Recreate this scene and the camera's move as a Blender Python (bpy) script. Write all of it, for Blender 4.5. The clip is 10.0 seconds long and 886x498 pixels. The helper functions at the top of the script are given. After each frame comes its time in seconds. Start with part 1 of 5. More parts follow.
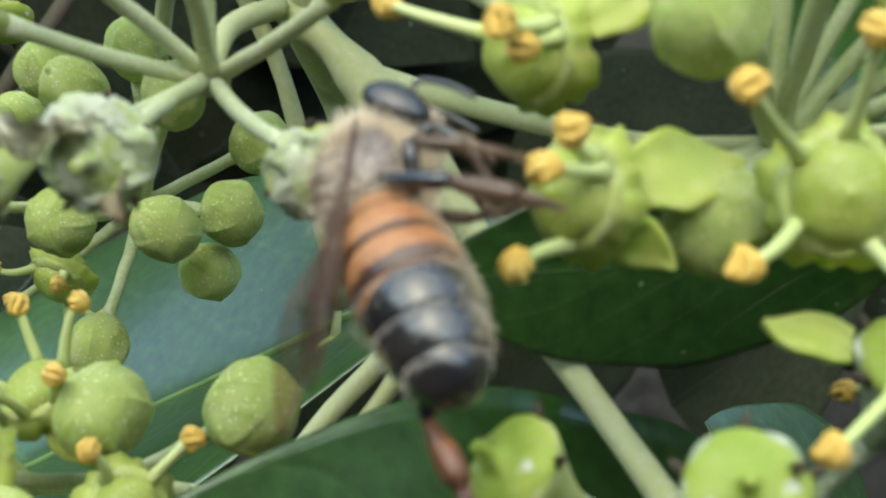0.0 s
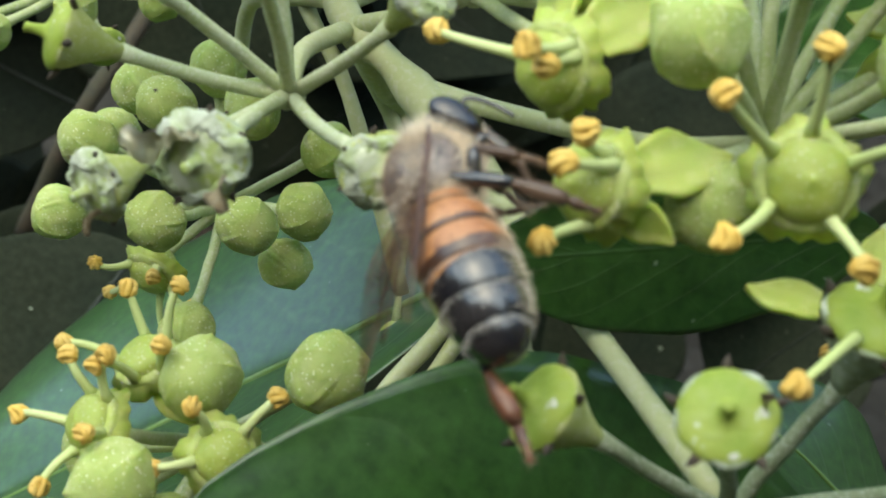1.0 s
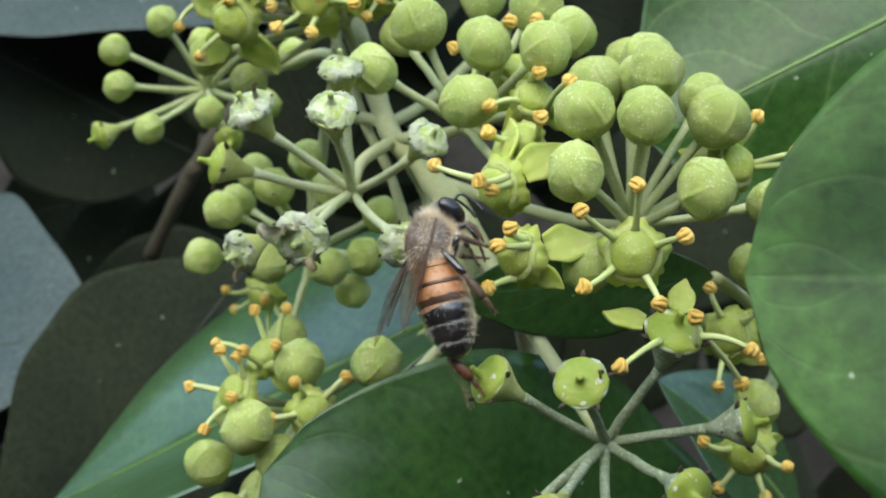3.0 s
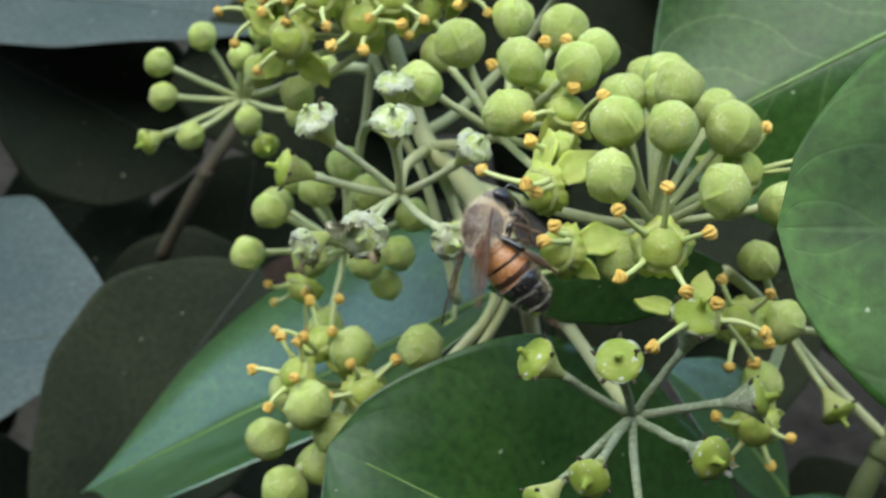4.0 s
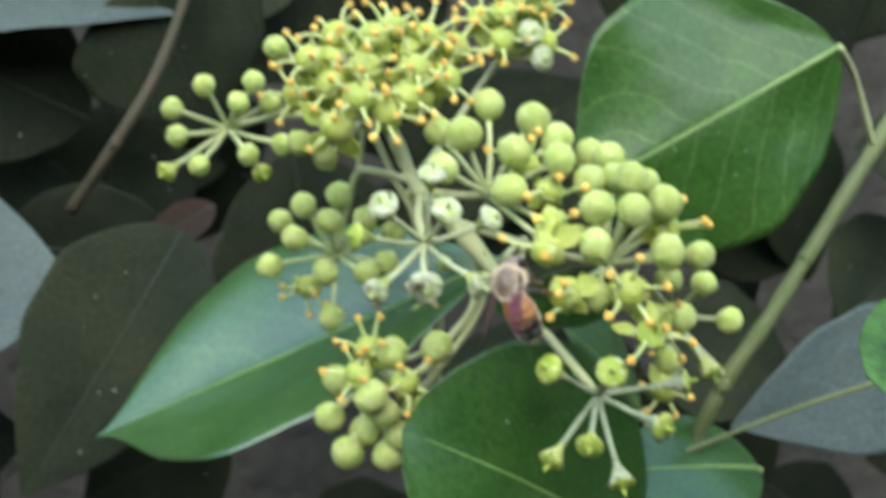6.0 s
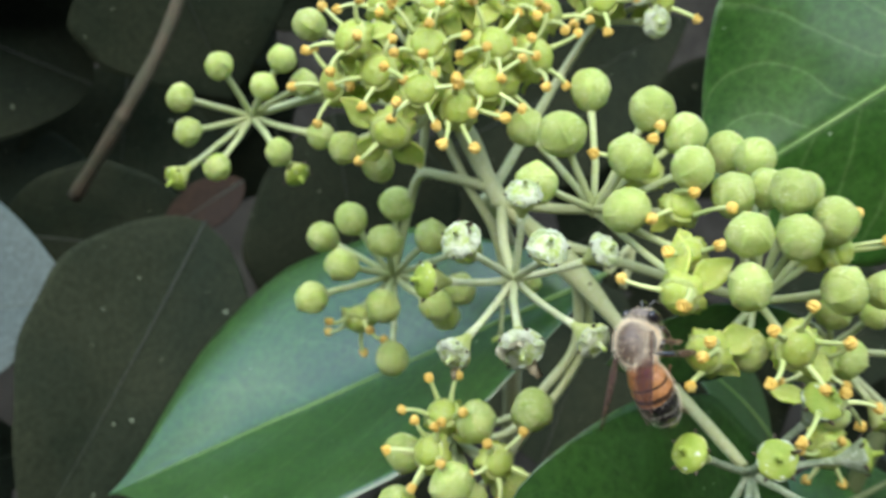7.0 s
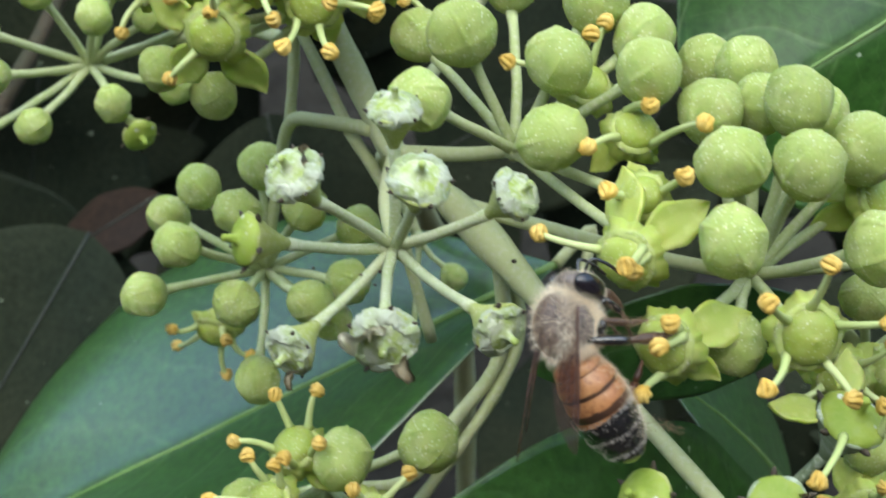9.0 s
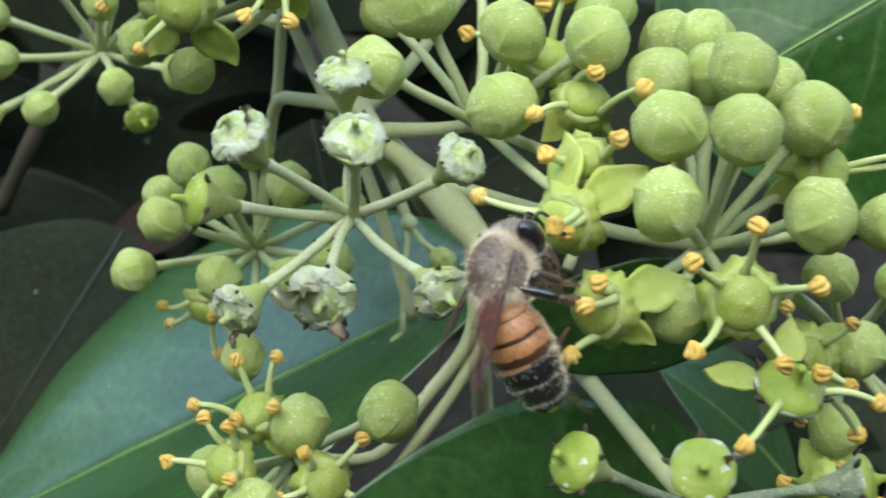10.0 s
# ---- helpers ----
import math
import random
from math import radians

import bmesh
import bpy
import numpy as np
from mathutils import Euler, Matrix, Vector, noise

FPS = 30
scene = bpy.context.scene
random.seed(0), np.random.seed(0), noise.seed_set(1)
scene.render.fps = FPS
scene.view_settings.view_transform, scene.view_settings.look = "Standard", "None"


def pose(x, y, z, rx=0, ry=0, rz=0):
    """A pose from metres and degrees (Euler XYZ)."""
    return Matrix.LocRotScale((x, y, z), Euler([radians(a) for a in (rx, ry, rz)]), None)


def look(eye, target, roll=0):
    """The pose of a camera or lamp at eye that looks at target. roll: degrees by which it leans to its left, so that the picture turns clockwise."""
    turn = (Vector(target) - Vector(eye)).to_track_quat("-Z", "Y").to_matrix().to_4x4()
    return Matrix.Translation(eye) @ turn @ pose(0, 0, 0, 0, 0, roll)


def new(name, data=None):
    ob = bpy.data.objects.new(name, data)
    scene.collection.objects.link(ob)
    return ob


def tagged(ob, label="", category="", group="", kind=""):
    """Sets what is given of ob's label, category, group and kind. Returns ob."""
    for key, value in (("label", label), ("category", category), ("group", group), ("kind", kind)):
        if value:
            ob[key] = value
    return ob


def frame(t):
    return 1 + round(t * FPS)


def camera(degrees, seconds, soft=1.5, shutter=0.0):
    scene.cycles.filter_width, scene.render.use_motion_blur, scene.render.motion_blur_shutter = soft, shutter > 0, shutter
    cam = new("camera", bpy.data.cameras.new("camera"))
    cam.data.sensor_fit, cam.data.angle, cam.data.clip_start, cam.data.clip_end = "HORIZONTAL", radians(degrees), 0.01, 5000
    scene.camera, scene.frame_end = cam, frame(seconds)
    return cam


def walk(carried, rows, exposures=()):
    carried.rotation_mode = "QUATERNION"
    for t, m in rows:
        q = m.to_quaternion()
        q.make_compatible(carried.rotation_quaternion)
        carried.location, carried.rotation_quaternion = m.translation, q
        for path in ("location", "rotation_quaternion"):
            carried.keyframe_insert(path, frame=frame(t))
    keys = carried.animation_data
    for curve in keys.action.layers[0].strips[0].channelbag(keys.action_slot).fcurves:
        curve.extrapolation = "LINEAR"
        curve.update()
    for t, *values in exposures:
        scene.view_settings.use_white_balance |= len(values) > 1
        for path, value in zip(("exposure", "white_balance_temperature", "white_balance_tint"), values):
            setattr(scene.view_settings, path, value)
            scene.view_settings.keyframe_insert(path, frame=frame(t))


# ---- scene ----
# Macro scene: a honey bee on flowering ivy. Places below are in millimetres from (0, 0, 1.2 m).
MM = 0.001
cam = camera(32.0, 10.0, soft=1.8, shutter=0.4)
PATH = [
    (0, -0.00165, 0.00488, 1.20487, 81.21, -0.16, -0.91),
    (0.5, 0.00065, -0.00237, 1.20517, 82.13, 0.01, 1.00),
    (1, -0.00115, -0.00710, 1.20551, 81.61, 0.83, 1.11),
    (1.5, -0.00034, -0.01721, 1.20797, 82.39, 0.67, 2.04),
    (2, 0.00223, -0.02767, 1.20955, 82.51, 1.23, 2.76),
    (2.5, 0.00456, -0.04209, 1.21221, 82.48, 0.98, 3.56),
    (2.7, 0.00640, -0.04775, 1.21451, 81.76, 1.41, 3.96),
    (3.8, 0.00356, -0.07312, 1.21680, 81.72, 1.58, 3.66),
    (4, -0.00088, -0.07225, 1.21734, 81.88, 1.14, 2.15),
    (4.5, -0.00220, -0.07326, 1.22120, 81.03, -0.71, 0.42),
    (5, -0.01113, -0.07037, 1.22437, 79.01, 0.91, -4.46),
    (5.5, -0.02837, -0.10198, 1.23621, 77.18, -0.50, -9.10),
    (6, -0.04681, -0.12205, 1.25655, 74.35, 0.21, -11.27),
    (6.2, -0.05257, -0.11882, 1.26564, 73.10, -0.03, -11.82),
    (7.3, -0.03974, -0.05826, 1.25189, 70.56, 2.92, -10.09),
    (7.5, -0.04438, -0.05630, 1.24900, 70.76, 2.76, -10.20),
    (8, -0.03848, -0.04622, 1.24090, 71.56, 3.10, -11.06),
    (8.5, -0.03392, -0.04277, 1.23920, 72.38, 4.07, -10.87),
    (9, -0.02153, -0.02930, 1.23105, 73.93, 3.20, -8.87),
    (9.5, -0.01760, -0.02926, 1.22680, 75.06, 3.27, -6.04),
    (10, -0.01166, -0.03271, 1.22616, 75.56, 3.27, -4.74),
]
# the clip's camera brightens while it is farthest away
EXPOSURE = [(0.0, 2.15, 7450, -6), (2.0, 2.06, 7300, -3), (4.0, 1.95, 7150, -2), (5.0, 1.97, 7300, -2), (5.5, 2.14, 7250, -2), (6.0, 2.36, 7200, -3), (7.5, 2.09, 7100, -2), (10.0, 1.99, 6850, -3)]
walk(cam, [(t, pose(x, y, z, rx, ry, rz)) for t, x, y, z, rx, ry, rz in PATH], exposures=EXPOSURE)
cam.data.dof.use_dof = True
cam.data.dof.focus_distance = 0.1
cam.data.dof.aperture_fstop = 105.0

# ---- light ----
world = bpy.data.worlds.new("sky")
scene.world = world
world.use_nodes = True
wn = world.node_tree.nodes
sky = wn.new("ShaderNodeTexSky")
sky.sky_type, sky.sun_disc = "NISHITA", False
sky.sun_elevation, sky.sun_rotation = radians(52), radians(190)
world.node_tree.links.new(sky.outputs[0], wn["Background"].inputs[0])
wn["Background"].inputs[1].default_value = 0.15
sun = new("sun", bpy.data.lights.new("sun", "SUN"))
sun.data.energy, sun.data.angle, sun.data.color = 0.62, radians(95), (1.0, 0.96, 0.88)
sun.matrix_world = look((-0.3, -1.65, 3.4), (0, 0.06, 1.2))


# ---- materials ----
def material(name, base, rough=0.5, second=None, third=None, scale=400.0, fine=2500.0, bump=0.2, bump_scale=2500.0, depth=0.00004,
             subsurface=0.0, coat=0.0, spots=None, spot_scale=1800.0, spot_edge=(0.62, 0.7), rand=0.0, metallic=0.0, island=0.0, dots=None, dot_scale=8000.0, spec=0.5):
    """Two scales of colour variation, optional pale spots, fine relief; rand varies it from object to object."""
    m = bpy.data.materials.new(name)
    m.use_nodes = True
    nt = m.node_tree
    n, l = nt.nodes, nt.links
    bsdf = n["Principled BSDF"]
    bsdf.inputs["Roughness"].default_value = rough
    bsdf.inputs["Metallic"].default_value = metallic
    bsdf.inputs["Coat Weight"].default_value = coat
    bsdf.inputs["Specular IOR Level"].default_value = spec
    bsdf.inputs["Coat Roughness"].default_value = 0.15
    if subsurface:
        bsdf.inputs["Subsurface Weight"].default_value = subsurface
        bsdf.inputs["Subsurface Radius"].default_value = (0.6, 1.0, 0.2)
        bsdf.inputs["Subsurface Scale"].default_value = 0.0014
    tc = n.new("ShaderNodeTexCoord")

    def mix(a, b, fac):
        x = n.new("ShaderNodeMix")
        x.data_type = "RGBA"
        l.new(fac, x.inputs[0])
        for s, v in ((6, a), (7, b)):
            if isinstance(v, tuple):
                x.inputs[s].default_value = (*v, 1)
            else:
                l.new(v, x.inputs[s])
        return x.outputs[2]

    def grain(scale_, lo, hi, detail=4.0):
        t = n.new("ShaderNodeTexNoise")
        t.inputs["Scale"].default_value = scale_
        t.inputs["Detail"].default_value = detail
        l.new(tc.outputs["Object"], t.inputs["Vector"])
        r = n.new("ShaderNodeMapRange")
        r.inputs[1].default_value, r.inputs[2].default_value = lo, hi
        l.new(t.outputs[0], r.inputs[0])
        return r.outputs[0], t.outputs[0]

    col = base
    if second:
        fac, _ = grain(scale, 0.35, 0.65)
        col = mix(base, second, fac)
    if third:
        fac, _ = grain(fine, 0.5, 0.75)
        col = mix(col, third, fac)
    if spots:
        fac, _ = grain(spot_scale, *spot_edge, detail=2.0)
        col = mix(col, spots, fac)
    if dots:
        v = n.new("ShaderNodeTexVoronoi")
        v.inputs["Scale"].default_value = dot_scale
        l.new(tc.outputs["Object"], v.inputs["Vector"])
        near = n.new("ShaderNodeMapRange")
        near.inputs[1].default_value, near.inputs[2].default_value, near.inputs[3].default_value, near.inputs[4].default_value = 0.12, 0.25, 1.0, 0.0
        l.new(v.outputs["Distance"], near.inputs[0])
        patch, _ = grain(700, 0.34, 0.52, 2.0)
        both = n.new("ShaderNodeMath")
        both.operation = "MULTIPLY"
        l.new(near.outputs[0], both.inputs[0])
        l.new(patch, both.inputs[1])
        col = mix(col, dots, both.outputs[0])
    if rand or island:
        hsv = n.new("ShaderNodeHueSaturation")
        if island:
            src = n.new("ShaderNodeNewGeometry").outputs["Random Per Island"]
        else:
            src = n.new("ShaderNodeObjectInfo").outputs["Random"]
        r = n.new("ShaderNodeMapRange")
        r.inputs[3].default_value, r.inputs[4].default_value = 1 - max(rand, island), 1 + max(rand, island)
        l.new(src, r.inputs[0])
        l.new(r.outputs[0], hsv.inputs["Value"])
        if isinstance(col, tuple):
            hsv.inputs["Color"].default_value = (*col, 1)
        else:
            l.new(col, hsv.inputs["Color"])
        col = hsv.outputs[0]
    if isinstance(col, tuple):
        bsdf.inputs["Base Color"].default_value = (*col, 1)
    else:
        l.new(col, bsdf.inputs["Base Color"])
    if bump:
        _, h = grain(bump_scale, 0.3, 0.7, 3.0)
        b = n.new("ShaderNodeBump")
        b.inputs["Strength"].default_value, b.inputs["Distance"].default_value = bump, depth
        l.new(h, b.inputs["Height"])
        l.new(b.outputs[0], bsdf.inputs["Normal"])
    return m


BUD = material("bud_skin", (0.325, 0.388, 0.116), 0.75, (0.407, 0.457, 0.174), (0.27, 0.341, 0.091), 900, 2600, 0.9, 2600, 0.00016, subsurface=0.45,
               rand=0.12, dots=(0.783, 0.775, 0.57), dot_scale=8500, spec=0.12)
CUP = material("cup_skin", (0.332, 0.379, 0.101), 0.7, (0.397, 0.432, 0.153), (0.444, 0.458, 0.254), 900, 4000, 0.5, 4000, 0.00006, rand=0.1, dots=(0.682, 0.67, 0.506), spec=0.3)
DISC = material("nectar_disc", (0.314, 0.379, 0.063), 0.5, (0.397, 0.448, 0.11), (0.37, 0.432, 0.119), 900, 4000, 0.8, 3200, 0.0001, subsurface=0.4,
                rand=0.1, dots=(0.742, 0.747, 0.515), dot_scale=7500, spec=0.4)
RIM = material("rim_skin", (0.37, 0.432, 0.11), 0.75, (0.433, 0.485, 0.169), (0.517, 0.528, 0.288), 1500, 6000, 0.8, 7000, 0.00008, spec=0.25)
PETAL = material("petal_skin", (0.352, 0.422, 0.083), 0.55, (0.433, 0.483, 0.124), (0.47, 0.517, 0.174), 700, 3000, 0.35, 2500, subsurface=0.45, rand=0.1, spec=0.35)
PEDICEL = material("pedicel_skin", (0.418, 0.482, 0.208), 0.75, (0.486, 0.529, 0.284), (0.564, 0.576, 0.397), 350, 3000, 0.7, 4000, 0.00006, rand=0.1, dots=(0.756, 0.756, 0.609), dot_scale=7000)
FROSTED_STALK = material("frosted_stalk_skin", (0.448, 0.503, 0.267), 0.85, (0.517, 0.55, 0.35), (0.624, 0.634, 0.488), 500, 3500, 0.8, 4500, 0.00007, rand=0.08, dots=(0.795, 0.783, 0.68), dot_scale=6000, spec=0.2)
GREY_STALK = material("grey_stalk_skin", (0.21, 0.265, 0.15), 0.85, (0.3, 0.345, 0.225), (0.46, 0.49, 0.39), 600, 3200, 1.0, 3600, 0.00014, rand=0.08, dots=(0.62, 0.64, 0.55), dot_scale=5200, spec=0.2)
GREEN_STEM = material("olive_stem_skin", (0.085, 0.115, 0.035), 0.7, (0.12, 0.145, 0.055), (0.14, 0.135, 0.07), 200, 2500, 0.6, 3000, 0.00008)
STEM = material("stem_skin", (0.43, 0.46, 0.215), 0.75, (0.475, 0.495, 0.267), (0.515, 0.525, 0.345), 200, 2500, 0.6, 3000, 0.00008)
FROST = material("frosted_disc", (0.468, 0.485, 0.385), 0.9, (0.301, 0.368, 0.15), (0.552, 0.56, 0.485), 1100, 4500, 0.9, 6000, 0.00012, rand=0.08, spec=0.2)
WITHER = material("withered_petal", (0.74, 0.71, 0.55), 0.85, (0.64, 0.6, 0.42), (0.78, 0.76, 0.64), 900, 3500, 0.8, 3000, 0.0001, spec=0.2)
FILAMENT = material("filament_skin", (0.5, 0.58, 0.22), 0.5, (0.55, 0.6, 0.27), None, 600, 2500, 0.1)
ANTHER = material("anther_skin", (0.66, 0.41, 0.08), 0.65, (0.74, 0.52, 0.16), (0.5, 0.28, 0.04), 900, 3500, 0.5, 6000, rand=0.15, spec=0.3)
SPENT_DISC = material("spent_disc", (0.231, 0.317, 0.044), 0.55, (0.314, 0.37, 0.07), (0.277, 0.343, 0.088), 1000, 4000, 0.8, 4000, 0.0001, rand=0.12, spots=(0.573, 0.581, 0.484), spot_scale=2200.0, spot_edge=(0.66, 0.71), spec=0.3)
OLD_DISC = material("dusted_disc", (0.317, 0.396, 0.088), 0.7, (0.51, 0.537, 0.37), (0.563, 0.581, 0.458), 1400, 4500, 0.9, 5000, 0.0001, rand=0.1, spec=0.25)
SCRAP = material("shrivelled_petal", (0.17, 0.13, 0.075), 0.85, (0.3, 0.25, 0.16), (0.3, 0.27, 0.2), 1200, 3500, 0.8, 3000, 0.0001, spec=0.2)
DARK = material("dried_tissue", (0.035, 0.028, 0.02), 0.8, (0.07, 0.05, 0.03), None, 900)


def leaf_material(name, base, second, vein, rough, rand=0.0, vein_fac=0.35, spec=0.5, wax=0.0, relief=0.22, wax_rough=0.2, wax_ior=1.75, dust_from=0.74, spread=(0.35, 0.65), patches=60.0):
    """Glossy leaf skin: veins branch from the midrib along the leaf's own coordinates."""
    m = bpy.data.materials.new(name)
    m.use_nodes = True
    nt = m.node_tree
    n, l = nt.nodes, nt.links
    bsdf = n["Principled BSDF"]
    bsdf.inputs["Specular IOR Level"].default_value = spec
    bsdf.inputs["Coat Weight"].default_value, bsdf.inputs["Coat IOR"].default_value, bsdf.inputs["Coat Roughness"].default_value = wax, wax_ior, wax_rough
    uv = n.new("ShaderNodeUVMap")
    uv.uv_map = "leaf"
    sep = n.new("ShaderNodeSeparateXYZ")
    l.new(uv.outputs[0], sep.inputs[0])

    def math_(op, a, b=0.0, c=None):
        x = n.new("ShaderNodeMath")
        x.operation = op
        for i, v in enumerate((a, b) if c is None else (a, b, c)):
            if isinstance(v, (int, float)):
                x.inputs[i].default_value = v
            else:
                l.new(v, x.inputs[i])
        return x.outputs[0]

    tc = n.new("ShaderNodeTexCoord")
    warp = n.new("ShaderNodeTexNoise")
    warp.inputs["Scale"].default_value = 90
    l.new(tc.outputs["Object"], warp.inputs["Vector"])
    side = math_("ABSOLUTE", math_("SUBTRACT", sep.outputs[1], 0.5))
    along = math_("ADD", math_("SUBTRACT", sep.outputs[0], math_("MULTIPLY", side, 0.75)), math_("MULTIPLY", warp.outputs[0], 0.12))
    saw = math_("PINGPONG", math_("MULTIPLY", along, 6.5), 0.5)
    rib = n.new("ShaderNodeMapRange")
    rib.inputs[1].default_value, rib.inputs[2].default_value, rib.inputs[3].default_value, rib.inputs[4].default_value = 0.0, 0.07, 1.0, 0.0
    l.new(saw, rib.inputs[0])
    mid = n.new("ShaderNodeMapRange")
    mid.inputs[1].default_value, mid.inputs[2].default_value, mid.inputs[3].default_value, mid.inputs[4].default_value = 0.004, 0.018, 1.0, 0.0
    l.new(side, mid.inputs[0])
    net = n.new("ShaderNodeTexVoronoi")
    net.feature = "DISTANCE_TO_EDGE"
    net.inputs["Scale"].default_value = 420
    l.new(tc.outputs["Object"], net.inputs["Vector"])
    fine = n.new("ShaderNodeMapRange")
    fine.inputs[1].default_value, fine.inputs[2].default_value, fine.inputs[3].default_value, fine.inputs[4].default_value = 0.0, 0.05, 0.14, 0.0
    l.new(net.outputs[0], fine.inputs[0])
    veins = math_("MAXIMUM", math_("MAXIMUM", math_("MULTIPLY", rib.outputs[0], 0.55), mid.outputs[0]), fine.outputs[0])
    blotch = n.new("ShaderNodeTexNoise")
    blotch.inputs["Scale"].default_value = patches
    blotch.inputs["Detail"].default_value = 5
    l.new(tc.outputs["Object"], blotch.inputs["Vector"])
    br = n.new("ShaderNodeMapRange")
    br.inputs[1].default_value, br.inputs[2].default_value = spread
    l.new(blotch.outputs[0], br.inputs[0])

    def mix(fac, a, b):
        x = n.new("ShaderNodeMix")
        x.data_type = "RGBA"
        l.new(fac, x.inputs[0])
        for s, v in ((6, a), (7, b)):
            if isinstance(v, tuple):
                x.inputs[s].default_value = (*v, 1)
            else:
                l.new(v, x.inputs[s])
        return x.outputs[2]

    col = mix(math_("MULTIPLY", veins, vein_fac), mix(br.outputs[0], base, second), vein)
    dust = n.new("ShaderNodeTexNoise")
    dust.inputs["Scale"].default_value = 700
    l.new(tc.outputs["Object"], dust.inputs["Vector"])
    dr = n.new("ShaderNodeMapRange")
    dr.inputs[1].default_value, dr.inputs[2].default_value = dust_from, dust_from + 0.04
    l.new(dust.outputs[0], dr.inputs[0])
    col = mix(dr.outputs[0], col, (0.3, 0.35, 0.25))
    hsv = n.new("ShaderNodeHueSaturation")
    info = n.new("ShaderNodeObjectInfo")
    r = n.new("ShaderNodeMapRange")
    r.inputs[3].default_value, r.inputs[4].default_value = 1 - rand, 1 + rand
    l.new(info.outputs["Random"], r.inputs[0])
    cells = n.new("ShaderNodeTexNoise")
    cells.inputs["Scale"].default_value, cells.inputs["Detail"].default_value = 1100, 5
    l.new(tc.outputs["Object"], cells.inputs["Vector"])
    cr = n.new("ShaderNodeMapRange")
    cr.inputs[1].default_value, cr.inputs[2].default_value, cr.inputs[3].default_value, cr.inputs[4].default_value = 0.3, 0.7, 0.72, 1.28
    l.new(cells.outputs[0], cr.inputs[0])
    l.new(math_("MULTIPLY", r.outputs[0], cr.outputs[0]), hsv.inputs["Value"])
    l.new(col, hsv.inputs["Color"])
    l.new(hsv.outputs[0], bsdf.inputs["Base Color"])
    rough_ = math_("ADD", math_("MULTIPLY", br.outputs[0], 0.12), rough)
    l.new(rough_, bsdf.inputs["Roughness"])
    b = n.new("ShaderNodeBump")
    b.inputs["Strength"].default_value, b.inputs["Distance"].default_value = relief, 0.00012
    l.new(math_("ADD", veins, math_("MULTIPLY", blotch.outputs[0], 1.5)), b.inputs["Height"])
    l.new(b.outputs[0], bsdf.inputs["Normal"])
    return m


LEAF = leaf_material("ivy_leaf_skin", (0.022, 0.068, 0.01), (0.034, 0.092, 0.014), (0.11, 0.19, 0.06), 0.36, 0.1, 0.3, wax=0.9, relief=0.3, wax_rough=0.27, wax_ior=1.75)
LEAF_LIGHT = leaf_material("ivy_leaf_light_skin", (0.022, 0.066, 0.01), (0.036, 0.092, 0.016), (0.16, 0.24, 0.085), 0.34, 0.1, 0.45, 0.2, wax=0.22, relief=0.4, wax_rough=0.24, dust_from=0.745, patches=90.0)
LEAF_NEAR = leaf_material("ivy_leaf_near_skin", (0.017, 0.054, 0.009), (0.05, 0.118, 0.024), (0.1, 0.17, 0.055), 0.46, 0.1, 0.22, 0.15, wax=0.1, relief=0.35, wax_rough=0.35, dust_from=0.725, spread=(0.4, 0.6), patches=130.0)
RIB_NEAR = material("near_midrib_skin", (0.038, 0.09, 0.018), 0.5, (0.05, 0.11, 0.025), None, 300)
LEAF_DEEP = leaf_material("ivy_leaf_deep_skin", (0.019, 0.058, 0.01), (0.03, 0.08, 0.014), (0.07, 0.13, 0.04), 0.34, 0.1, 0.25, 0.2, wax=0.45, relief=0.35, wax_rough=0.24, patches=110.0)
# deep shade among the back leaves is put into this near-black leaf colour
LEAF_DARK = leaf_material("ivy_leaf_painted_shade_skin", (0.012, 0.017, 0.01), (0.022, 0.026, 0.015), (0.024, 0.03, 0.02), 0.65, 0.35, 0.08, 0.08)
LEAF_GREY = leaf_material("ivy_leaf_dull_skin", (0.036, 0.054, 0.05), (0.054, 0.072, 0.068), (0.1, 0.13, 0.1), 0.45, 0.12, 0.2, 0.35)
RIB = material("midrib_skin", (0.14, 0.24, 0.06), 0.5, (0.2, 0.3, 0.1), None, 300)
# midrib darkened to go with it, the shade again in the colour
RIB_DARK = material("painted_shade_midrib_skin", (0.013, 0.018, 0.011), 0.65, (0.018, 0.023, 0.014), None, 300)
LEAF_BROWN = leaf_material("dry_leaf_skin", (0.015, 0.008, 0.005), (0.024, 0.013, 0.007), (0.03, 0.019, 0.013), 0.7, 0.1, 0.3, 0.2)
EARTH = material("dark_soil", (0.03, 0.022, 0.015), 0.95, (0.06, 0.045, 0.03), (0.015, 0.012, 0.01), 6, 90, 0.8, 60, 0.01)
# stone colour kept very dark to stand for shade in the gaps
STONE = material("shade_painted_stone", (0.04, 0.038, 0.034), 0.95, (0.065, 0.06, 0.052), (0.03, 0.028, 0.025), 12, 120, 0.8, 90, 0.004)
TWIG = material("brown_bark", (0.045, 0.046, 0.024), 0.85, (0.07, 0.05, 0.03), (0.04, 0.035, 0.025), 200, 1500, 0.7, 1500)

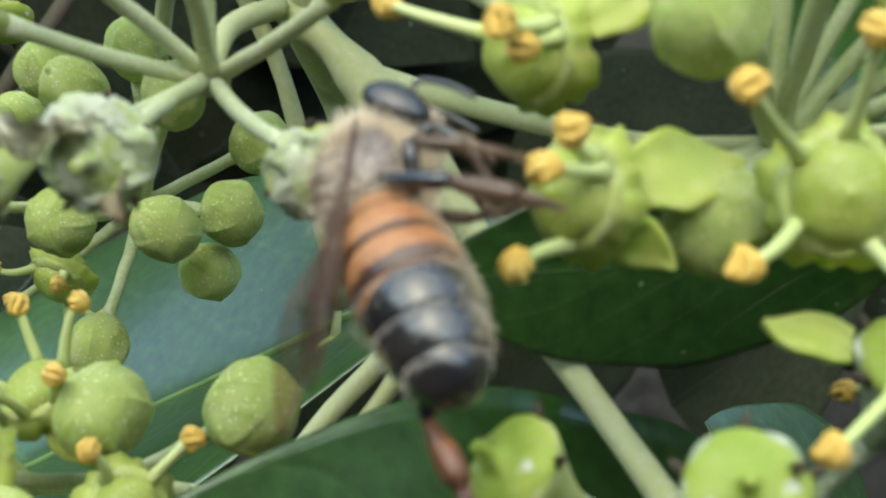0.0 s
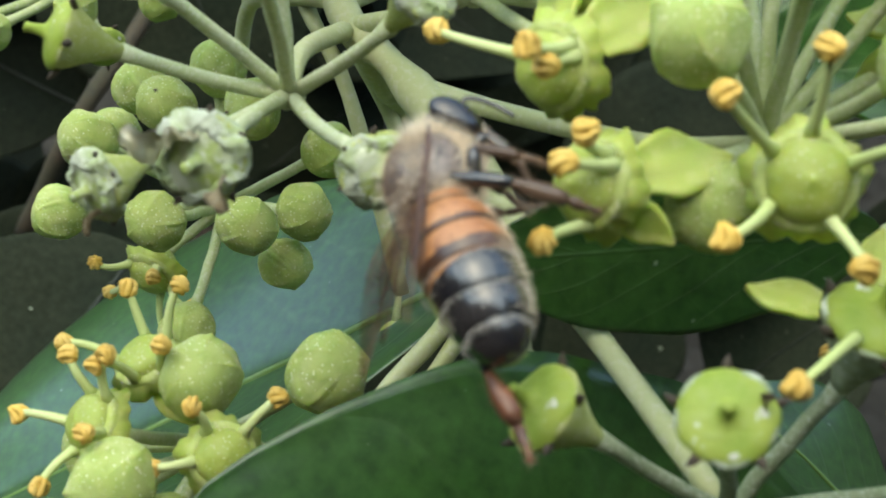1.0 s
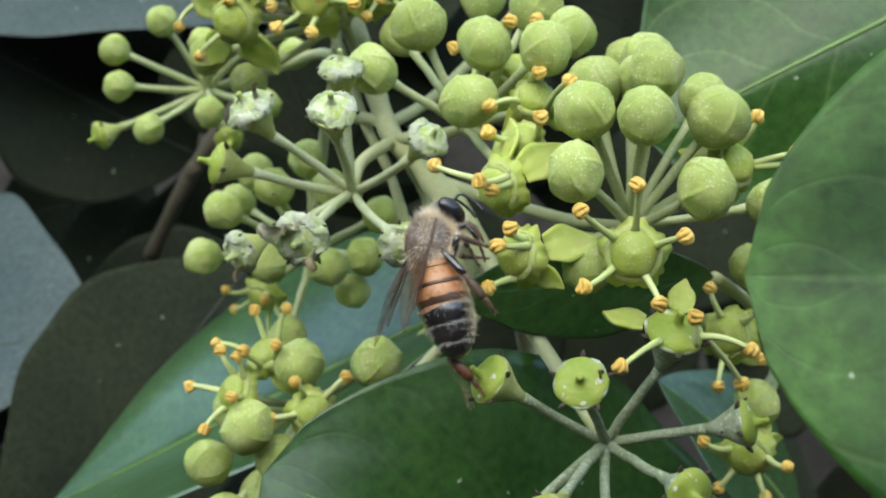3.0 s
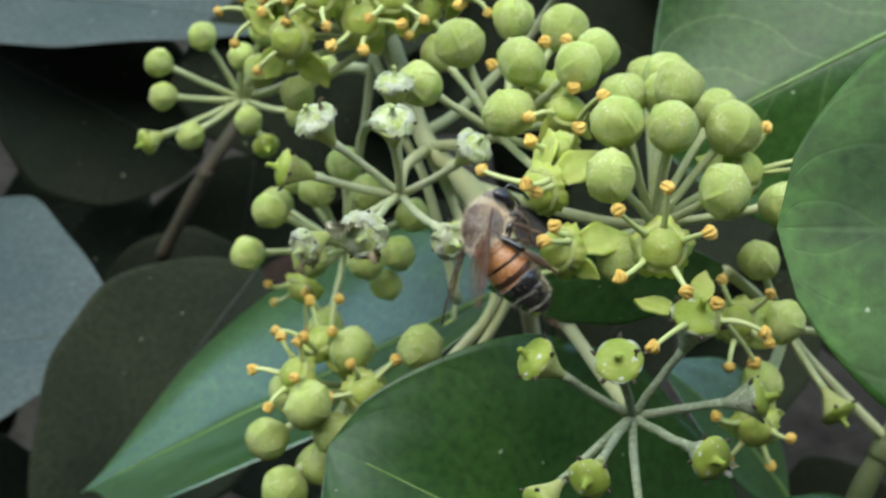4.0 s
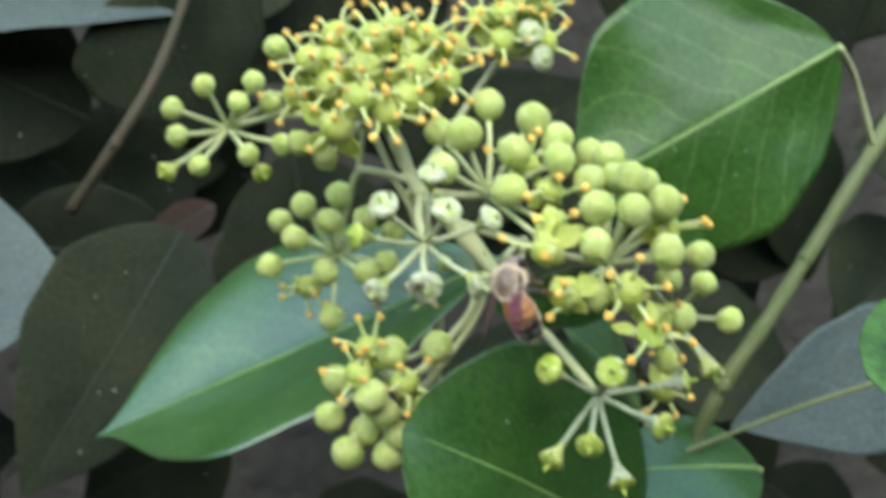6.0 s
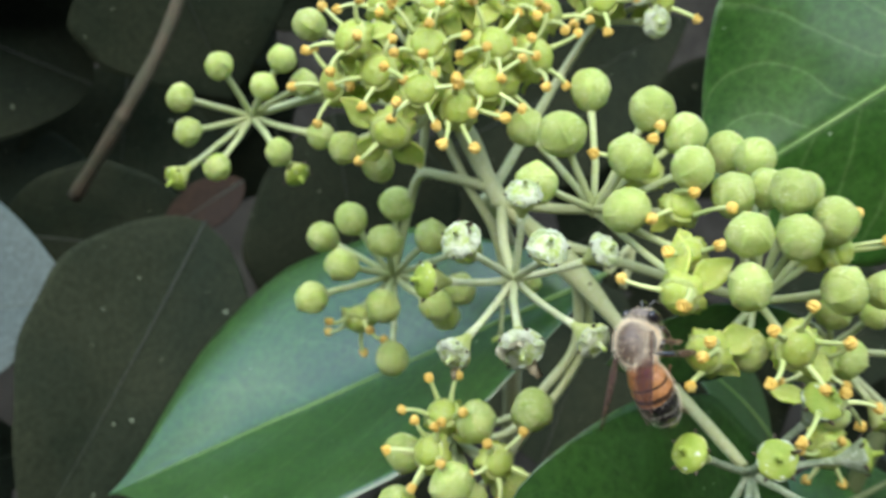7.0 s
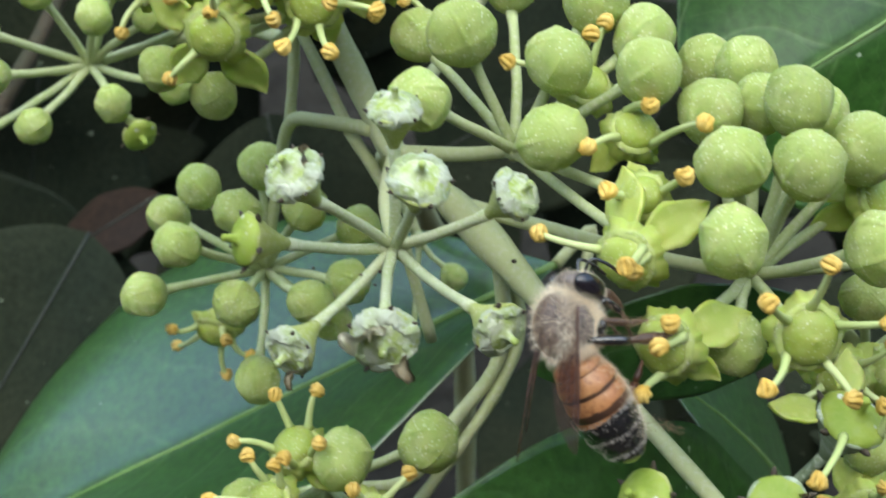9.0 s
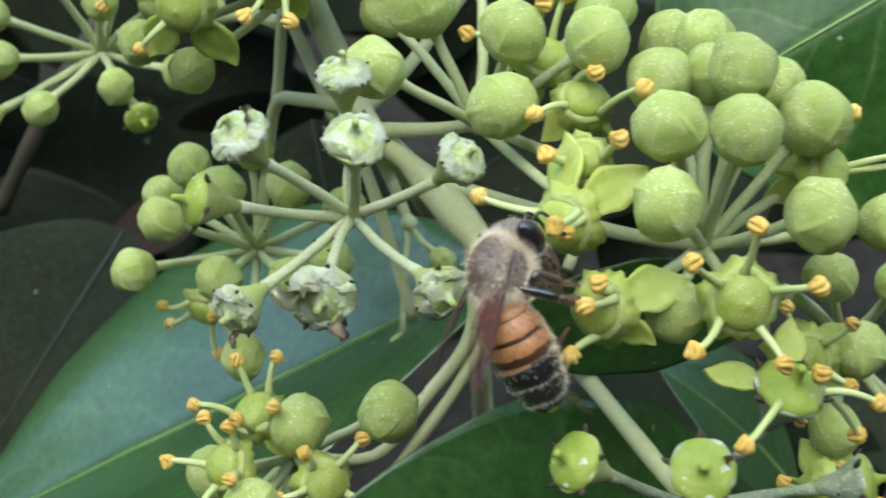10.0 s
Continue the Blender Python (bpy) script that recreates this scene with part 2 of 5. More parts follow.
GREYHAIR = material("grey_hair", (0.3, 0.27, 0.24), 0.6, (0.4, 0.36, 0.31), None, 500, bump=0, island=0.2)
BROWNHAIR = material("brown_hair", (0.2, 0.12, 0.075), 0.7, (0.34, 0.22, 0.14), None, 500, bump=0, island=0.25)
FUZZ = material("pale_hair", (0.86, 0.71, 0.52), 0.7, (0.93, 0.82, 0.65), None, 500, bump=0, island=0.25)
CHITIN = material("black_chitin", (0.012, 0.011, 0.013), 0.26, (0.03, 0.025, 0.024), None, 900, 3000, 0.2, 5000, coat=0.9)
BAND = material("brown_band", (0.05, 0.024, 0.016), 0.35, (0.1, 0.045, 0.024), None, 900, 3000, 0.3, 5000, coat=0.2)
THORAX = material("thorax_skin", (0.15, 0.11, 0.095), 0.36, (0.24, 0.19, 0.16), (0.03, 0.022, 0.02), 700, 3000, 0.6, 3000, 0.00006)
ORANGE = material("orange_band", (0.36, 0.14, 0.052), 0.34, (0.46, 0.225, 0.1), (0.23, 0.083, 0.032), 500, 3000, 0.2, 5000)
BROWNLEG = material("brown_leg", (0.06, 0.034, 0.022), 0.32, (0.14, 0.085, 0.055), None, 900, 3000, 0.3, 4000)
RUSTLEG = material("rust_leg", (0.19, 0.07, 0.028), 0.4, (0.07, 0.028, 0.016), None, 900, 3000, 0.3, 4000)
EYE = material("compound_eye", (0.012, 0.009, 0.012), 0.22, (0.02, 0.016, 0.02), None, 900, 3000, 0.15, 9000, coat=0.4)
VEIN = material("wing_vein", (0.07, 0.035, 0.03), 0.4, (0.12, 0.06, 0.045), None, 900)


def wing_material():
    """Clear membrane: a faint brown tint and a glossy, film-like sheen."""
    m = bpy.data.materials.new("wing_membrane")
    m.use_nodes = True
    nt = m.node_tree
    n, l = nt.nodes, nt.links
    tc = n.new("ShaderNodeTexCoord")
    t = n.new("ShaderNodeTexNoise")
    t.inputs["Scale"].default_value = 700
    l.new(tc.outputs["Object"], t.inputs["Vector"])
    r = n.new("ShaderNodeValToRGB")
    r.color_ramp.elements[0].position, r.color_ramp.elements[0].color = 0.35, (0.86, 0.76, 0.66, 1)
    r.color_ramp.elements[1].position, r.color_ramp.elements[1].color = 0.65, (0.94, 0.89, 0.84, 1)
    l.new(t.outputs[0], r.inputs[0])
    clear = n.new("ShaderNodeBsdfTransparent")
    l.new(r.outputs[0], clear.inputs[0])
    bsdf = n["Principled BSDF"]
    bsdf.inputs["Base Color"].default_value = (0.13, 0.085, 0.085, 1)
    bsdf.inputs["Roughness"].default_value = 0.16
    bsdf.inputs["Specular IOR Level"].default_value = 1.0
    bsdf.inputs["IOR"].default_value = 1.7
    bsdf.inputs["Thin Film Thickness"].default_value = 300
    bsdf.inputs["Thin Film IOR"].default_value = 1.33
    b = n.new("ShaderNodeBump")
    b.inputs["Strength"].default_value, b.inputs["Distance"].default_value = 0.5, 0.0001
    l.new(t.outputs[0], b.inputs["Height"])
    l.new(b.outputs[0], bsdf.inputs["Normal"])
    mix = n.new("ShaderNodeMixShader")
    mix.inputs[0].default_value = 0.24
    l.new(clear.outputs[0], mix.inputs[1])
    l.new(bsdf.outputs[0], mix.inputs[2])
    l.new(mix.outputs[0], n["Material Output"].inputs[0])
    return m


WING = wing_material()


# ---- mesh helpers ----
def mm(p):
    return Vector((p[0] * MM, p[1] * MM, 1.2 + p[2] * MM))


def part(name, bm, mat, parent=None, label="", smooth=True, kind=""):
    """Links a bmesh as one mesh object under a thing or a part."""
    me = bpy.data.meshes.new(name)
    bm.to_mesh(me)
    bm.free()
    if smooth:
        me.polygons.foreach_set("use_smooth", [True] * len(me.polygons))
    for one in mat if isinstance(mat, (list, tuple)) else [mat]:
        me.materials.append(one)
    ob = new(name, me)
    if parent:
        ob.parent = parent
    return tagged(ob, label, kind=kind)


def thing(name, at, label, category, group=""):
    ob = new(name)
    ob.empty_display_size = 0.002
    ob.matrix_basis = at if isinstance(at, Matrix) else Matrix.Translation(at)
    return tagged(ob, label, category, group)


def tube(bm, pts, radii, n=8, cap=True):
    """A tapered tube along points."""
    pts = [Vector(p) for p in pts]
    rings = []
    ref = None
    for i, p in enumerate(pts):
        d = (pts[min(i + 1, len(pts) - 1)] - pts[max(i - 1, 0)]).normalized()
        if ref is None:
            ref = d.orthogonal().normalized()
        ref = (ref - d * ref.dot(d)).normalized()
        s = d.cross(ref)
        r = radii[i] if isinstance(radii, (list, tuple)) else radii
        rings.append([bm.verts.new(p + (ref * math.cos(a) + s * math.sin(a)) * r) for a in (2 * math.pi * k / n for k in range(n))])
    for a, b in zip(rings, rings[1:]):
        for k in range(n):
            bm.faces.new((a[k], a[(k + 1) % n], b[(k + 1) % n], b[k]))
    if cap:
        bm.faces.new(reversed(rings[0]))
        bm.faces.new(rings[-1])
    return rings


def bend(a, b, bow, steps=7, wob=0.0, seed=0):
    """Points from a to b, bowed sideways by the vector bow."""
    rnd = random.Random(seed)
    a, b, bow = Vector(a), Vector(b), Vector(bow)
    out = []
    for i in range(steps):
        u = i / (steps - 1)
        p = a.lerp(b, u) + bow * (4 * u * (1 - u))
        if 0 < i < steps - 1:
            p += Vector((rnd.uniform(-1, 1), rnd.uniform(-1, 1), rnd.uniform(-1, 1))) * wob
        out.append(p)
    return out


def lathe(bm, profile, n=24, shape=None, mat=None):
    """Turns a profile of (radius, height) round z; shape(angle, u) scales the radius."""
    rings = []
    m = len(profile)
    for i, (r, z) in enumerate(profile):
        u = i / (m - 1)
        if r <= 1e-9:
            rings.append([bm.verts.new((0, 0, z))])
        else:
            ring = []
            for k in range(n):
                a = 2 * math.pi * k / n
                s = shape(a, u) if shape else 1.0
                ring.append(bm.verts.new((r * s * math.cos(a), r * s * math.sin(a), z)))
            rings.append(ring)
    for i, (a, b) in enumerate(zip(rings, rings[1:])):
        for k in range(n):
            q = (k + 1) % n
            if len(a) == 1 and len(b) > 1:
                f = bm.faces.new((a[0], b[q], b[k]))
            elif len(b) == 1 and len(a) > 1:
                f = bm.faces.new((a[k], a[q], b[0]))
            elif len(a) > 1:
                f = bm.faces.new((a[k], a[q], b[q], b[k]))
            else:
                continue
            if mat is not None:
                f.material_index = mat
    return rings


def ball(bm, c, r, n=14, m=9):
    """An ellipsoid with half axes r."""
    rings = []
    for i in range(m + 1):
        t = math.pi * i / m
        if i in (0, m):
            rings.append([bm.verts.new((c[0], c[1], c[2] + r[2] * math.cos(t)))])
        else:
            rings.append([bm.verts.new((c[0] + r[0] * math.sin(t) * math.cos(a), c[1] + r[1] * math.sin(t) * math.sin(a), c[2] + r[2] * math.cos(t)))
                          for a in (2 * math.pi * k / n for k in range(n))])
    for a, b in zip(rings, rings[1:]):
        for k in range(n):
            q = (k + 1) % n
            if len(a) == 1:
                bm.faces.new((a[0], b[k], b[q]))
            elif len(b) == 1:
                bm.faces.new((a[k], b[0], a[q]))
            else:
                bm.faces.new((a[k], b[k], b[q], a[q]))


def frame_to(z, twist=0.0):
    """A turn whose z axis points along z."""
    q = Vector(z).normalized().to_track_quat("Z", "Y")
    return q.to_matrix().to_4x4() @ Matrix.Rotation(twist, 4, "Z")


# ---- the setting ----
def setting():
    bm = bmesh.new()
    bmesh.ops.create_grid(bm, x_segments=40, y_segments=40, size=30)
    for v in bm.verts:
        v.co.z = 0.02 * noise.noise(v.co * 0.7)
    tagged(part("ground", bm, EARTH), "dark soil under the ivy", "ground", kind="structure")
    # added backdrop: fills the gaps between leaves with painted darkness
    bm = bmesh.new()
    bmesh.ops.create_cube(bm, size=1)
    bmesh.ops.subdivide_edges(bm, edges=bm.edges[:], cuts=12, use_grid_fill=True)
    for v in bm.verts:
        v.co = Vector((v.co.x * 6, v.co.y * 0.25 + 0.62, v.co.z * 1.62 + 0.8)) + 0.02 * noise.noise_vector(v.co * 9)
    tagged(part("wall_back", bm, STONE), "added backdrop wall with shade painted into its dark stone", "wall", kind="structure")
    # three unseen walls added round the camera to hold back horizon glow
    for name, cx, cy, sx, sy in (("wall_south", 0, -2.4, 6.2, 0.25), ("wall_west", -2.9, -0.8, 0.25, 3.0), ("wall_east", 2.9, -0.8, 0.25, 3.0)):
        bm = bmesh.new()
        bmesh.ops.create_cube(bm, size=1)
        bmesh.ops.subdivide_edges(bm, edges=bm.edges[:], cuts=8, use_grid_fill=True)
        for v in bm.verts:
            v.co = Vector((cx + v.co.x * sx, cy + v.co.y * sy, 1.2 + v.co.z * 2.5)) + 0.012 * noise.noise_vector(v.co * 7)
        tagged(part(name, bm, STONE), "added unseen wall that blocks low sky light", "wall", kind="structure")


# ---- flower parts, built once and shared ----
STORE = {}


def store(name, bm, mat, label=""):
    """Keeps a mesh for sharing; the first user links it."""
    me = bpy.data.meshes.new(name)
    bm.to_mesh(me)
    bm.free()
    me.polygons.foreach_set("use_smooth", [True] * len(me.polygons))
    for one in mat if isinstance(mat, (list, tuple)) else [mat]:
        me.materials.append(one)
    STORE[name] = (me, label)


def use(key, name, parent, m):
    me, label = STORE[key]
    o = new(name, me)
    o.parent = parent
    o.matrix_basis = m
    return tagged(o, label)


def bud_mesh(seed):
    rnd = random.Random(seed)
    bm = bmesh.new()
    prof = [(0.0, -1.08), (0.2, -1.06), (0.4, -0.98), (0.6, -0.83), (0.78, -0.64), (0.92, -0.4), (1.0, -0.14), (1.015, 0.02), (0.99, 0.1), (0.985, 0.22), (0.93, 0.42),
            (0.82, 0.62), (0.66, 0.79), (0.46, 0.91), (0.26, 0.97), (0.1, 0.985), (0.0, 0.98)]
    off = rnd.uniform(0, 6)
    lean = rnd.uniform(0.02, 0.05)

    def shape(a, u):
        w = (a + off) % (2 * math.pi / 5) - math.pi / 5
        flat = math.cos(math.pi / 5) / math.cos(w)
        upper = min(1.0, max(0.0, (u - 0.34) * 4))
        corner = abs(w) / (math.pi / 5)
        ridge = 0.05 * max(0.0, (corner - 0.89) / 0.11) * upper
        valley = 0.018 * max(0.0, 1 - abs(corner - 0.76) / 0.1) * upper
        ring = 0.015 * max(0.0, 1 - abs(u - 0.44) / 0.03)
        return 1 + (flat - 0.93) * (0.12 + 0.26 * upper) + ridge - valley + ring + lean * math.sin(2 * a + off) + 0.012 * math.sin(7 * a + off * 3)

    lathe(bm, [(r * MM, z * MM) for r, z in prof], 100, shape)
    for v in bm.verts:
        v.co += 0.00007 * noise.noise_vector(v.co * 700 + Vector((seed, 0, 0))) + 0.00003 * noise.noise_vector(v.co * 1800 + Vector((seed, 3, 0)))
    return bm


def stock():
    for i in range(6):
        store(f"bud_{i}", bud_mesh(i), BUD)
    # calyx cup below an open flower
    bm = bmesh.new()
    prof = [(0.0, -1.15), (0.2, -1.12), (0.45, -0.95), (0.72, -0.65), (0.9, -0.3), (1.0, 0.0), (0.96, 0.1), (0.7, 0.06)]
    lathe(bm, [(r * MM, z * MM) for r, z in prof], 30, lambda a, u: 1 + 0.05 * math.cos(5 * a) + 0.03 * math.sin(3 * a + 1))
    store("cup", bm, BUD)
    # conical cup of a spent flower
    bm = bmesh.new()
    prof = [(0.0, -1.75), (0.2, -1.72), (0.28, -1.45), (0.42, -1.1), (0.62, -0.72), (0.84, -0.35), (0.98, -0.04), (1.0, 0.04), (0.94, 0.1), (0.7, 0.06)]
    lathe(bm, [(r * MM, z * MM) for r, z in prof], 30, lambda a, u: 1 + (0.05 * math.cos(5 * a) + 0.03 * math.sin(3 * a + 1)) * u)
    store("grey_cone", bm.copy(), GREY_STALK)
    store("cone", bm, CUP)
    # flared calyx collar with ragged teeth under an open flower
    bm = bmesh.new()
    inner, outer, under = [], [], []
    for k in range(60):
        a = 2 * math.pi * k / 60
        jag = 1.22 + 0.1 * math.cos(5 * a) + 0.05 * math.sin(17 * a) + 0.04 * math.sin(11 * a + 2)
        inner.append(bm.verts.new(Vector((0.93 * math.cos(a), 0.93 * math.sin(a), 0.0)) * MM))
        outer.append(bm.verts.new(Vector((jag * math.cos(a), jag * math.sin(a), -0.38 - 0.06 * math.sin(5 * a))) * MM))
        under.append(bm.verts.new(Vector((0.93 * math.cos(a), 0.93 * math.sin(a), -0.45)) * MM))
    for k in range(60):
        q = (k + 1) % 60
        bm.faces.new((inner[k], outer[k], outer[q], inner[q]))
        bm.faces.new((under[k], under[q], outer[q], outer[k]))
    store("collar", bm, PETAL, "ragged green calyx collar")
    # domed nectar disc
    bm = bmesh.new()
    prof = [(0.84, -0.05), (0.83, 0.14), (0.78, 0.3), (0.68, 0.42), (0.54, 0.51), (0.38, 0.57), (0.22, 0.6), (0.12, 0.63), (0.05, 0.66), (0.0, 0.665)]
    lathe(bm, [(r * MM, z * MM) for r, z in prof], 40, lambda a, u: 1 + 0.02 * math.cos(5 * a))
    for v in bm.verts:
        v.co += 0.00002 * noise.noise_vector(v.co * 2500)
    store("disc", bm, DISC)
    # pale granular rim round the dome
    bm = bmesh.new()
    prof = [(1.0, -0.1), (1.01, 0.0), (0.98, 0.07), (0.92, 0.12), (0.86, 0.15), (0.81, 0.16), (0.76, 0.12)]
    lathe(bm, [(r * MM, z * MM) for r, z in prof], 72, lambda a, u: 1 + 0.012 * math.sin(9 * a))
    for v in bm.verts:
        v.co += 0.00004 * noise.noise_vector(v.co * 6000)
    store("rim", bm, RIM, "pale granular rim")
    # disc after flowering, with a longer style
    bm = bmesh.new()
    prof = [(0.98, 0.02), (0.97, 0.12), (0.86, 0.26), (0.66, 0.36), (0.42, 0.42), (0.24, 0.47), (0.17, 0.6), (0.14, 0.78), (0.13, 0.95), (0.15, 1.06), (0.1, 1.12), (0.0, 1.13)]
    lathe(bm, [(r * MM, z * MM) for r, z in prof], 30, lambda a, u: 1 + 0.03 * math.sin(4 * a + 9 * u) + 0.02 * math.sin(9 * a))
    for v in bm.verts:
        v.co += 0.00004 * noise.noise_vector(v.co * 2500)
    store("dusted_disc", bm.copy(), OLD_DISC)
    store("old_disc", bm, SPENT_DISC)
    # white granular crust round an old disc
    bm = bmesh.new()
    prof = [(0.96, -0.22), (1.01, -0.1), (1.02, 0.0), (0.99, 0.1), (0.93, 0.18), (0.86, 0.25), (0.79, 0.3), (0.73, 0.33), (0.68, 0.34), (0.63, 0.31), (0.6, 0.24)]
    lathe(bm, [(r * MM, z * MM) for r, z in prof], 72, lambda a, u: 1 + 0.05 * math.sin(3 * a + 1) + 0.03 * math.sin(7 * a + 5 * u))
    for v in bm.verts:
        v.co += 0.00016 * noise.noise_vector(v.co * 2200) + 0.00009 * noise.noise_vector(v.co * 8000)
    store("crust", bm, FROST, "white granular crust")
    # reflexed petals, each a little different
    for k in range(3):
        bm = bmesh.new()
        grid = []
        for i in range(13):
            u = i / 12
            w = 0.6 * (1 - u ** 2.6) ** 0.7 * (0.72 + 0.42 * math.sin(math.pi * min(1, u * 1.1)))
            row = []
            for j in range(9):
                s = (j / 8 - 0.5) * 2
                crease = 0.1 * max(0.0, 1 - abs(s) * 3) * (1 - u)
                ripple = 0.1 * noise.noise(Vector((u * 2.6, s * 1.6, k * 7.3))) * u
                hook = 0.16 * max(0.0, u - 0.8) / 0.2
                row.append((s * w * (1 + 0.12 * noise.noise(Vector((u * 4, k * 3.1, s)))) + 0.12 * (k - 1) * u * u, 0.95 + u * 1.75, -0.1 - 0.35 * u * u + 0.15 * s * s * (1 - u) + crease + ripple + hook))
            grid.append(row)
        top = [[bm.verts.new(Vector(p) * MM) for p in r] for r in grid]
        low = [[bm.verts.new((Vector(p) - Vector((0, 0, 0.15))) * MM) for p in r] for r in grid]
        for i in range(12):
            for j in range(8):
                bm.faces.new((top[i][j], top[i][j + 1], top[i + 1][j + 1], top[i + 1][j]))
                bm.faces.new((low[i][j], low[i + 1][j], low[i + 1][j + 1], low[i][j + 1]))
            for j in (0, 8):
                bm.faces.new((top[i][j], top[i + 1][j], low[i + 1][j], low[i][j]))
        bmesh.ops.recalc_face_normals(bm, faces=bm.faces[:])
        store(f"petal_{k}", bm, PETAL)
    # curled dried petal
    bm = bmesh.new()
    top = [[bm.verts.new(Vector(((j / 3 - 0.5) * (1.1 - 0.5 * i / 5), 0.8 + 0.28 * i, 0.5 * math.sin(i * 0.55) + 0.25 * abs(j - 1.5))) * MM + 0.00015 * noise.noise_vector(Vector((i, j, 3.3)))) for j in range(4)] for i in range(6)]
    for i in range(5):
        for j in range(3):
            bm.faces.new((top[i][j], top[i][j + 1], top[i + 1][j + 1], top[i + 1][j]))
    bmesh.ops.solidify(bm, geom=bm.faces[:], thickness=0.00009)
    store("scrap", bm.copy(), SCRAP, "dark brown shrivelled petal")
    store("withered", bm, WITHER, "cream withered petal")
    # dark calyx tooth
    bm = bmesh.new()
    tube(bm, [(0, 0.9 * MM, -0.1 * MM), (0, 1.1 * MM, 0), (0.03 * MM, 1.25 * MM, 0.1 * MM)], [0.12 * MM, 0.1 * MM, 0.03 * MM], 6)
    store("tooth", bm, DARK, "dark dried calyx tooth")
    # ribbed anthers about their own middle, true size
    for k in range(3):
        bm = bmesh.new()
        n, m = 60, 12
        rings = []
        for i in range(m + 1):
            t = -1 + 2 * i / m
            r = 0.42 * math.sqrt(max(0.0, 1 - abs(t) ** 2.6)) + 0.05
            twist = 0.5 * t * (1 if k else -1)
            ring = []
            for q in range(n):
                a = 2 * math.pi * q / n
                rr = r * (1 + 0.3 * (2 * abs(math.cos(3 * (a + twist))) ** 0.45 - 1) + 0.07 * math.sin(2 * a + k) + 0.12 * noise.noise(Vector((t * 3, math.cos(a) * 2, math.sin(a) * 2 + k * 5))))
                ring.append(bm.verts.new(Vector((t * 0.6, rr * math.cos(a) * 0.92, rr * math.sin(a) + (0.16 + 0.06 * k) * t * t)) * MM))
            rings.append(ring)
        for a, b in zip(rings, rings[1:]):
            for q in range(n):
                bm.faces.new((a[q], b[q], b[(q + 1) % n], a[(q + 1) % n]))
        bm.faces.new(rings[0])
        bm.faces.new(reversed(rings[-1]))
        store(f"anther_{k}", bm, ANTHER, "ribbed orange-yellow anther")


def stamen(flower, target, rnd, r, size=1.0):
    """A filament from the disc's rim to target, in the flower's own units, and its anther."""
    t = Vector(target)
    flat = Vector((t.x, t.y, 0))
    flat = flat.normalized() if flat.length > 1e-7 else Vector((1, 0, 0))
    a = flat * 0.84 * MM + Vector((0, 0, 0.12 * MM))
    bow = (Vector((0, 0, 0.22)) + Vector((rnd.uniform(-0.08, 0.08), rnd.uniform(-0.08, 0.08), 0))) * MM
    bm = bmesh.new()
    k = 9
    tube(bm, bend(a, t, bow, k), [(0.3 - 0.11 * (i / (k - 1)) ** 0.7) * MM / r * (1.2 if i == 0 else 1) for i in range(k)], 9)
    part("filament", bm, FILAMENT, flower)
    turn = Euler((rnd.uniform(0, 6.28), rnd.uniform(-0.9, 0.9), rnd.uniform(0, 6.28))).to_matrix().to_4x4()
    use(f"anther_{rnd.randrange(3)}", "anther", flower, Matrix.Translation(t) @ turn @ Matrix.Scale(size / r, 4))


def pedicel(parent, a, b, r0, r1, bow, seed, mat=None):
    bm = bmesh.new()
    tube(bm, bend(a, b, bow, 8, 0.05 * MM, seed), [r0 * (1.25 if i == 0 else 1) + (r1 - r0) * i / 7 + (0.12 * MM if i == 7 else 0) for i in range(8)], 9)
    return part("pedicel", bm, mat or PEDICEL, parent)


def umbel(name, centre, heads, label, group="ivy umbels", peduncle=None, stalk=None):
    """One umbel: a knob, a pedicel to each head, and the heads. heads: (kind, place, radius, options)."""
    c = mm(centre)
    top = thing(name, c, label, "ivy umbel", group)
    bm = bmesh.new()
    ball(bm, (0, 0, 0), (0.85 * MM, 0.85 * MM, 0.8 * MM), 14, 9)
    for v in bm.verts:
        v.co += 0.00018 * noise.noise_vector(v.co * 900 + c * 100)
    part("receptacle", bm, stalk or PEDICEL, top, "knobbly pale receptacle")
    if peduncle:
        bm = bmesh.new()
        pts = [Vector(p) * MM for p in peduncle]
        base = mm((0, 0, 0)) - c
        pts = [p + base for p in pts]
        pts = smooth_path([Vector((0, 0, 0))] + pts, 5)
        n = len(pts)
        tube(bm, pts, [(0.48 + 0.14 * i / (n - 1)) * MM for i in range(n)], 10)
        part("peduncle", bm, STEM, top)
    for i, (kind, place, r, opt) in enumerate(heads):
        opt = dict(opt, centre=centre)
        p = mm(place) - c
        ax = p.normalized()
        if "axis" in opt:
            own = 0.45 if kind in ("frosted", "spent") else 1.0
            ax = (Vector(opt["axis"]).normalized() * own + ax * (1 - own)).normalized()
        rnd = random.Random(hash((round(place[0] * 10), round(place[1] * 10), i)) % 9999)
        turn = opt.get("turn", rnd.uniform(0, 6.28))
        head(top, kind, p, ax, r, turn, rnd, opt)
        foot = p - ax * r * MM * (1.65 if kind in ("frosted", "spent") else 0.95)
        bow = Vector((rnd.uniform(-0.25, 0.25), rnd.uniform(-0.25, 0.25), rnd.uniform(-0.25, 0.1))) * MM
        pedicel(top, ax * 0.3 * MM if "axis" not in opt else Vector((0, 0, 0)), foot, opt.get("ped", 0.41) * MM, opt.get("ped", 0.41) * MM * 0.88, bow, i, stalk)
    return top


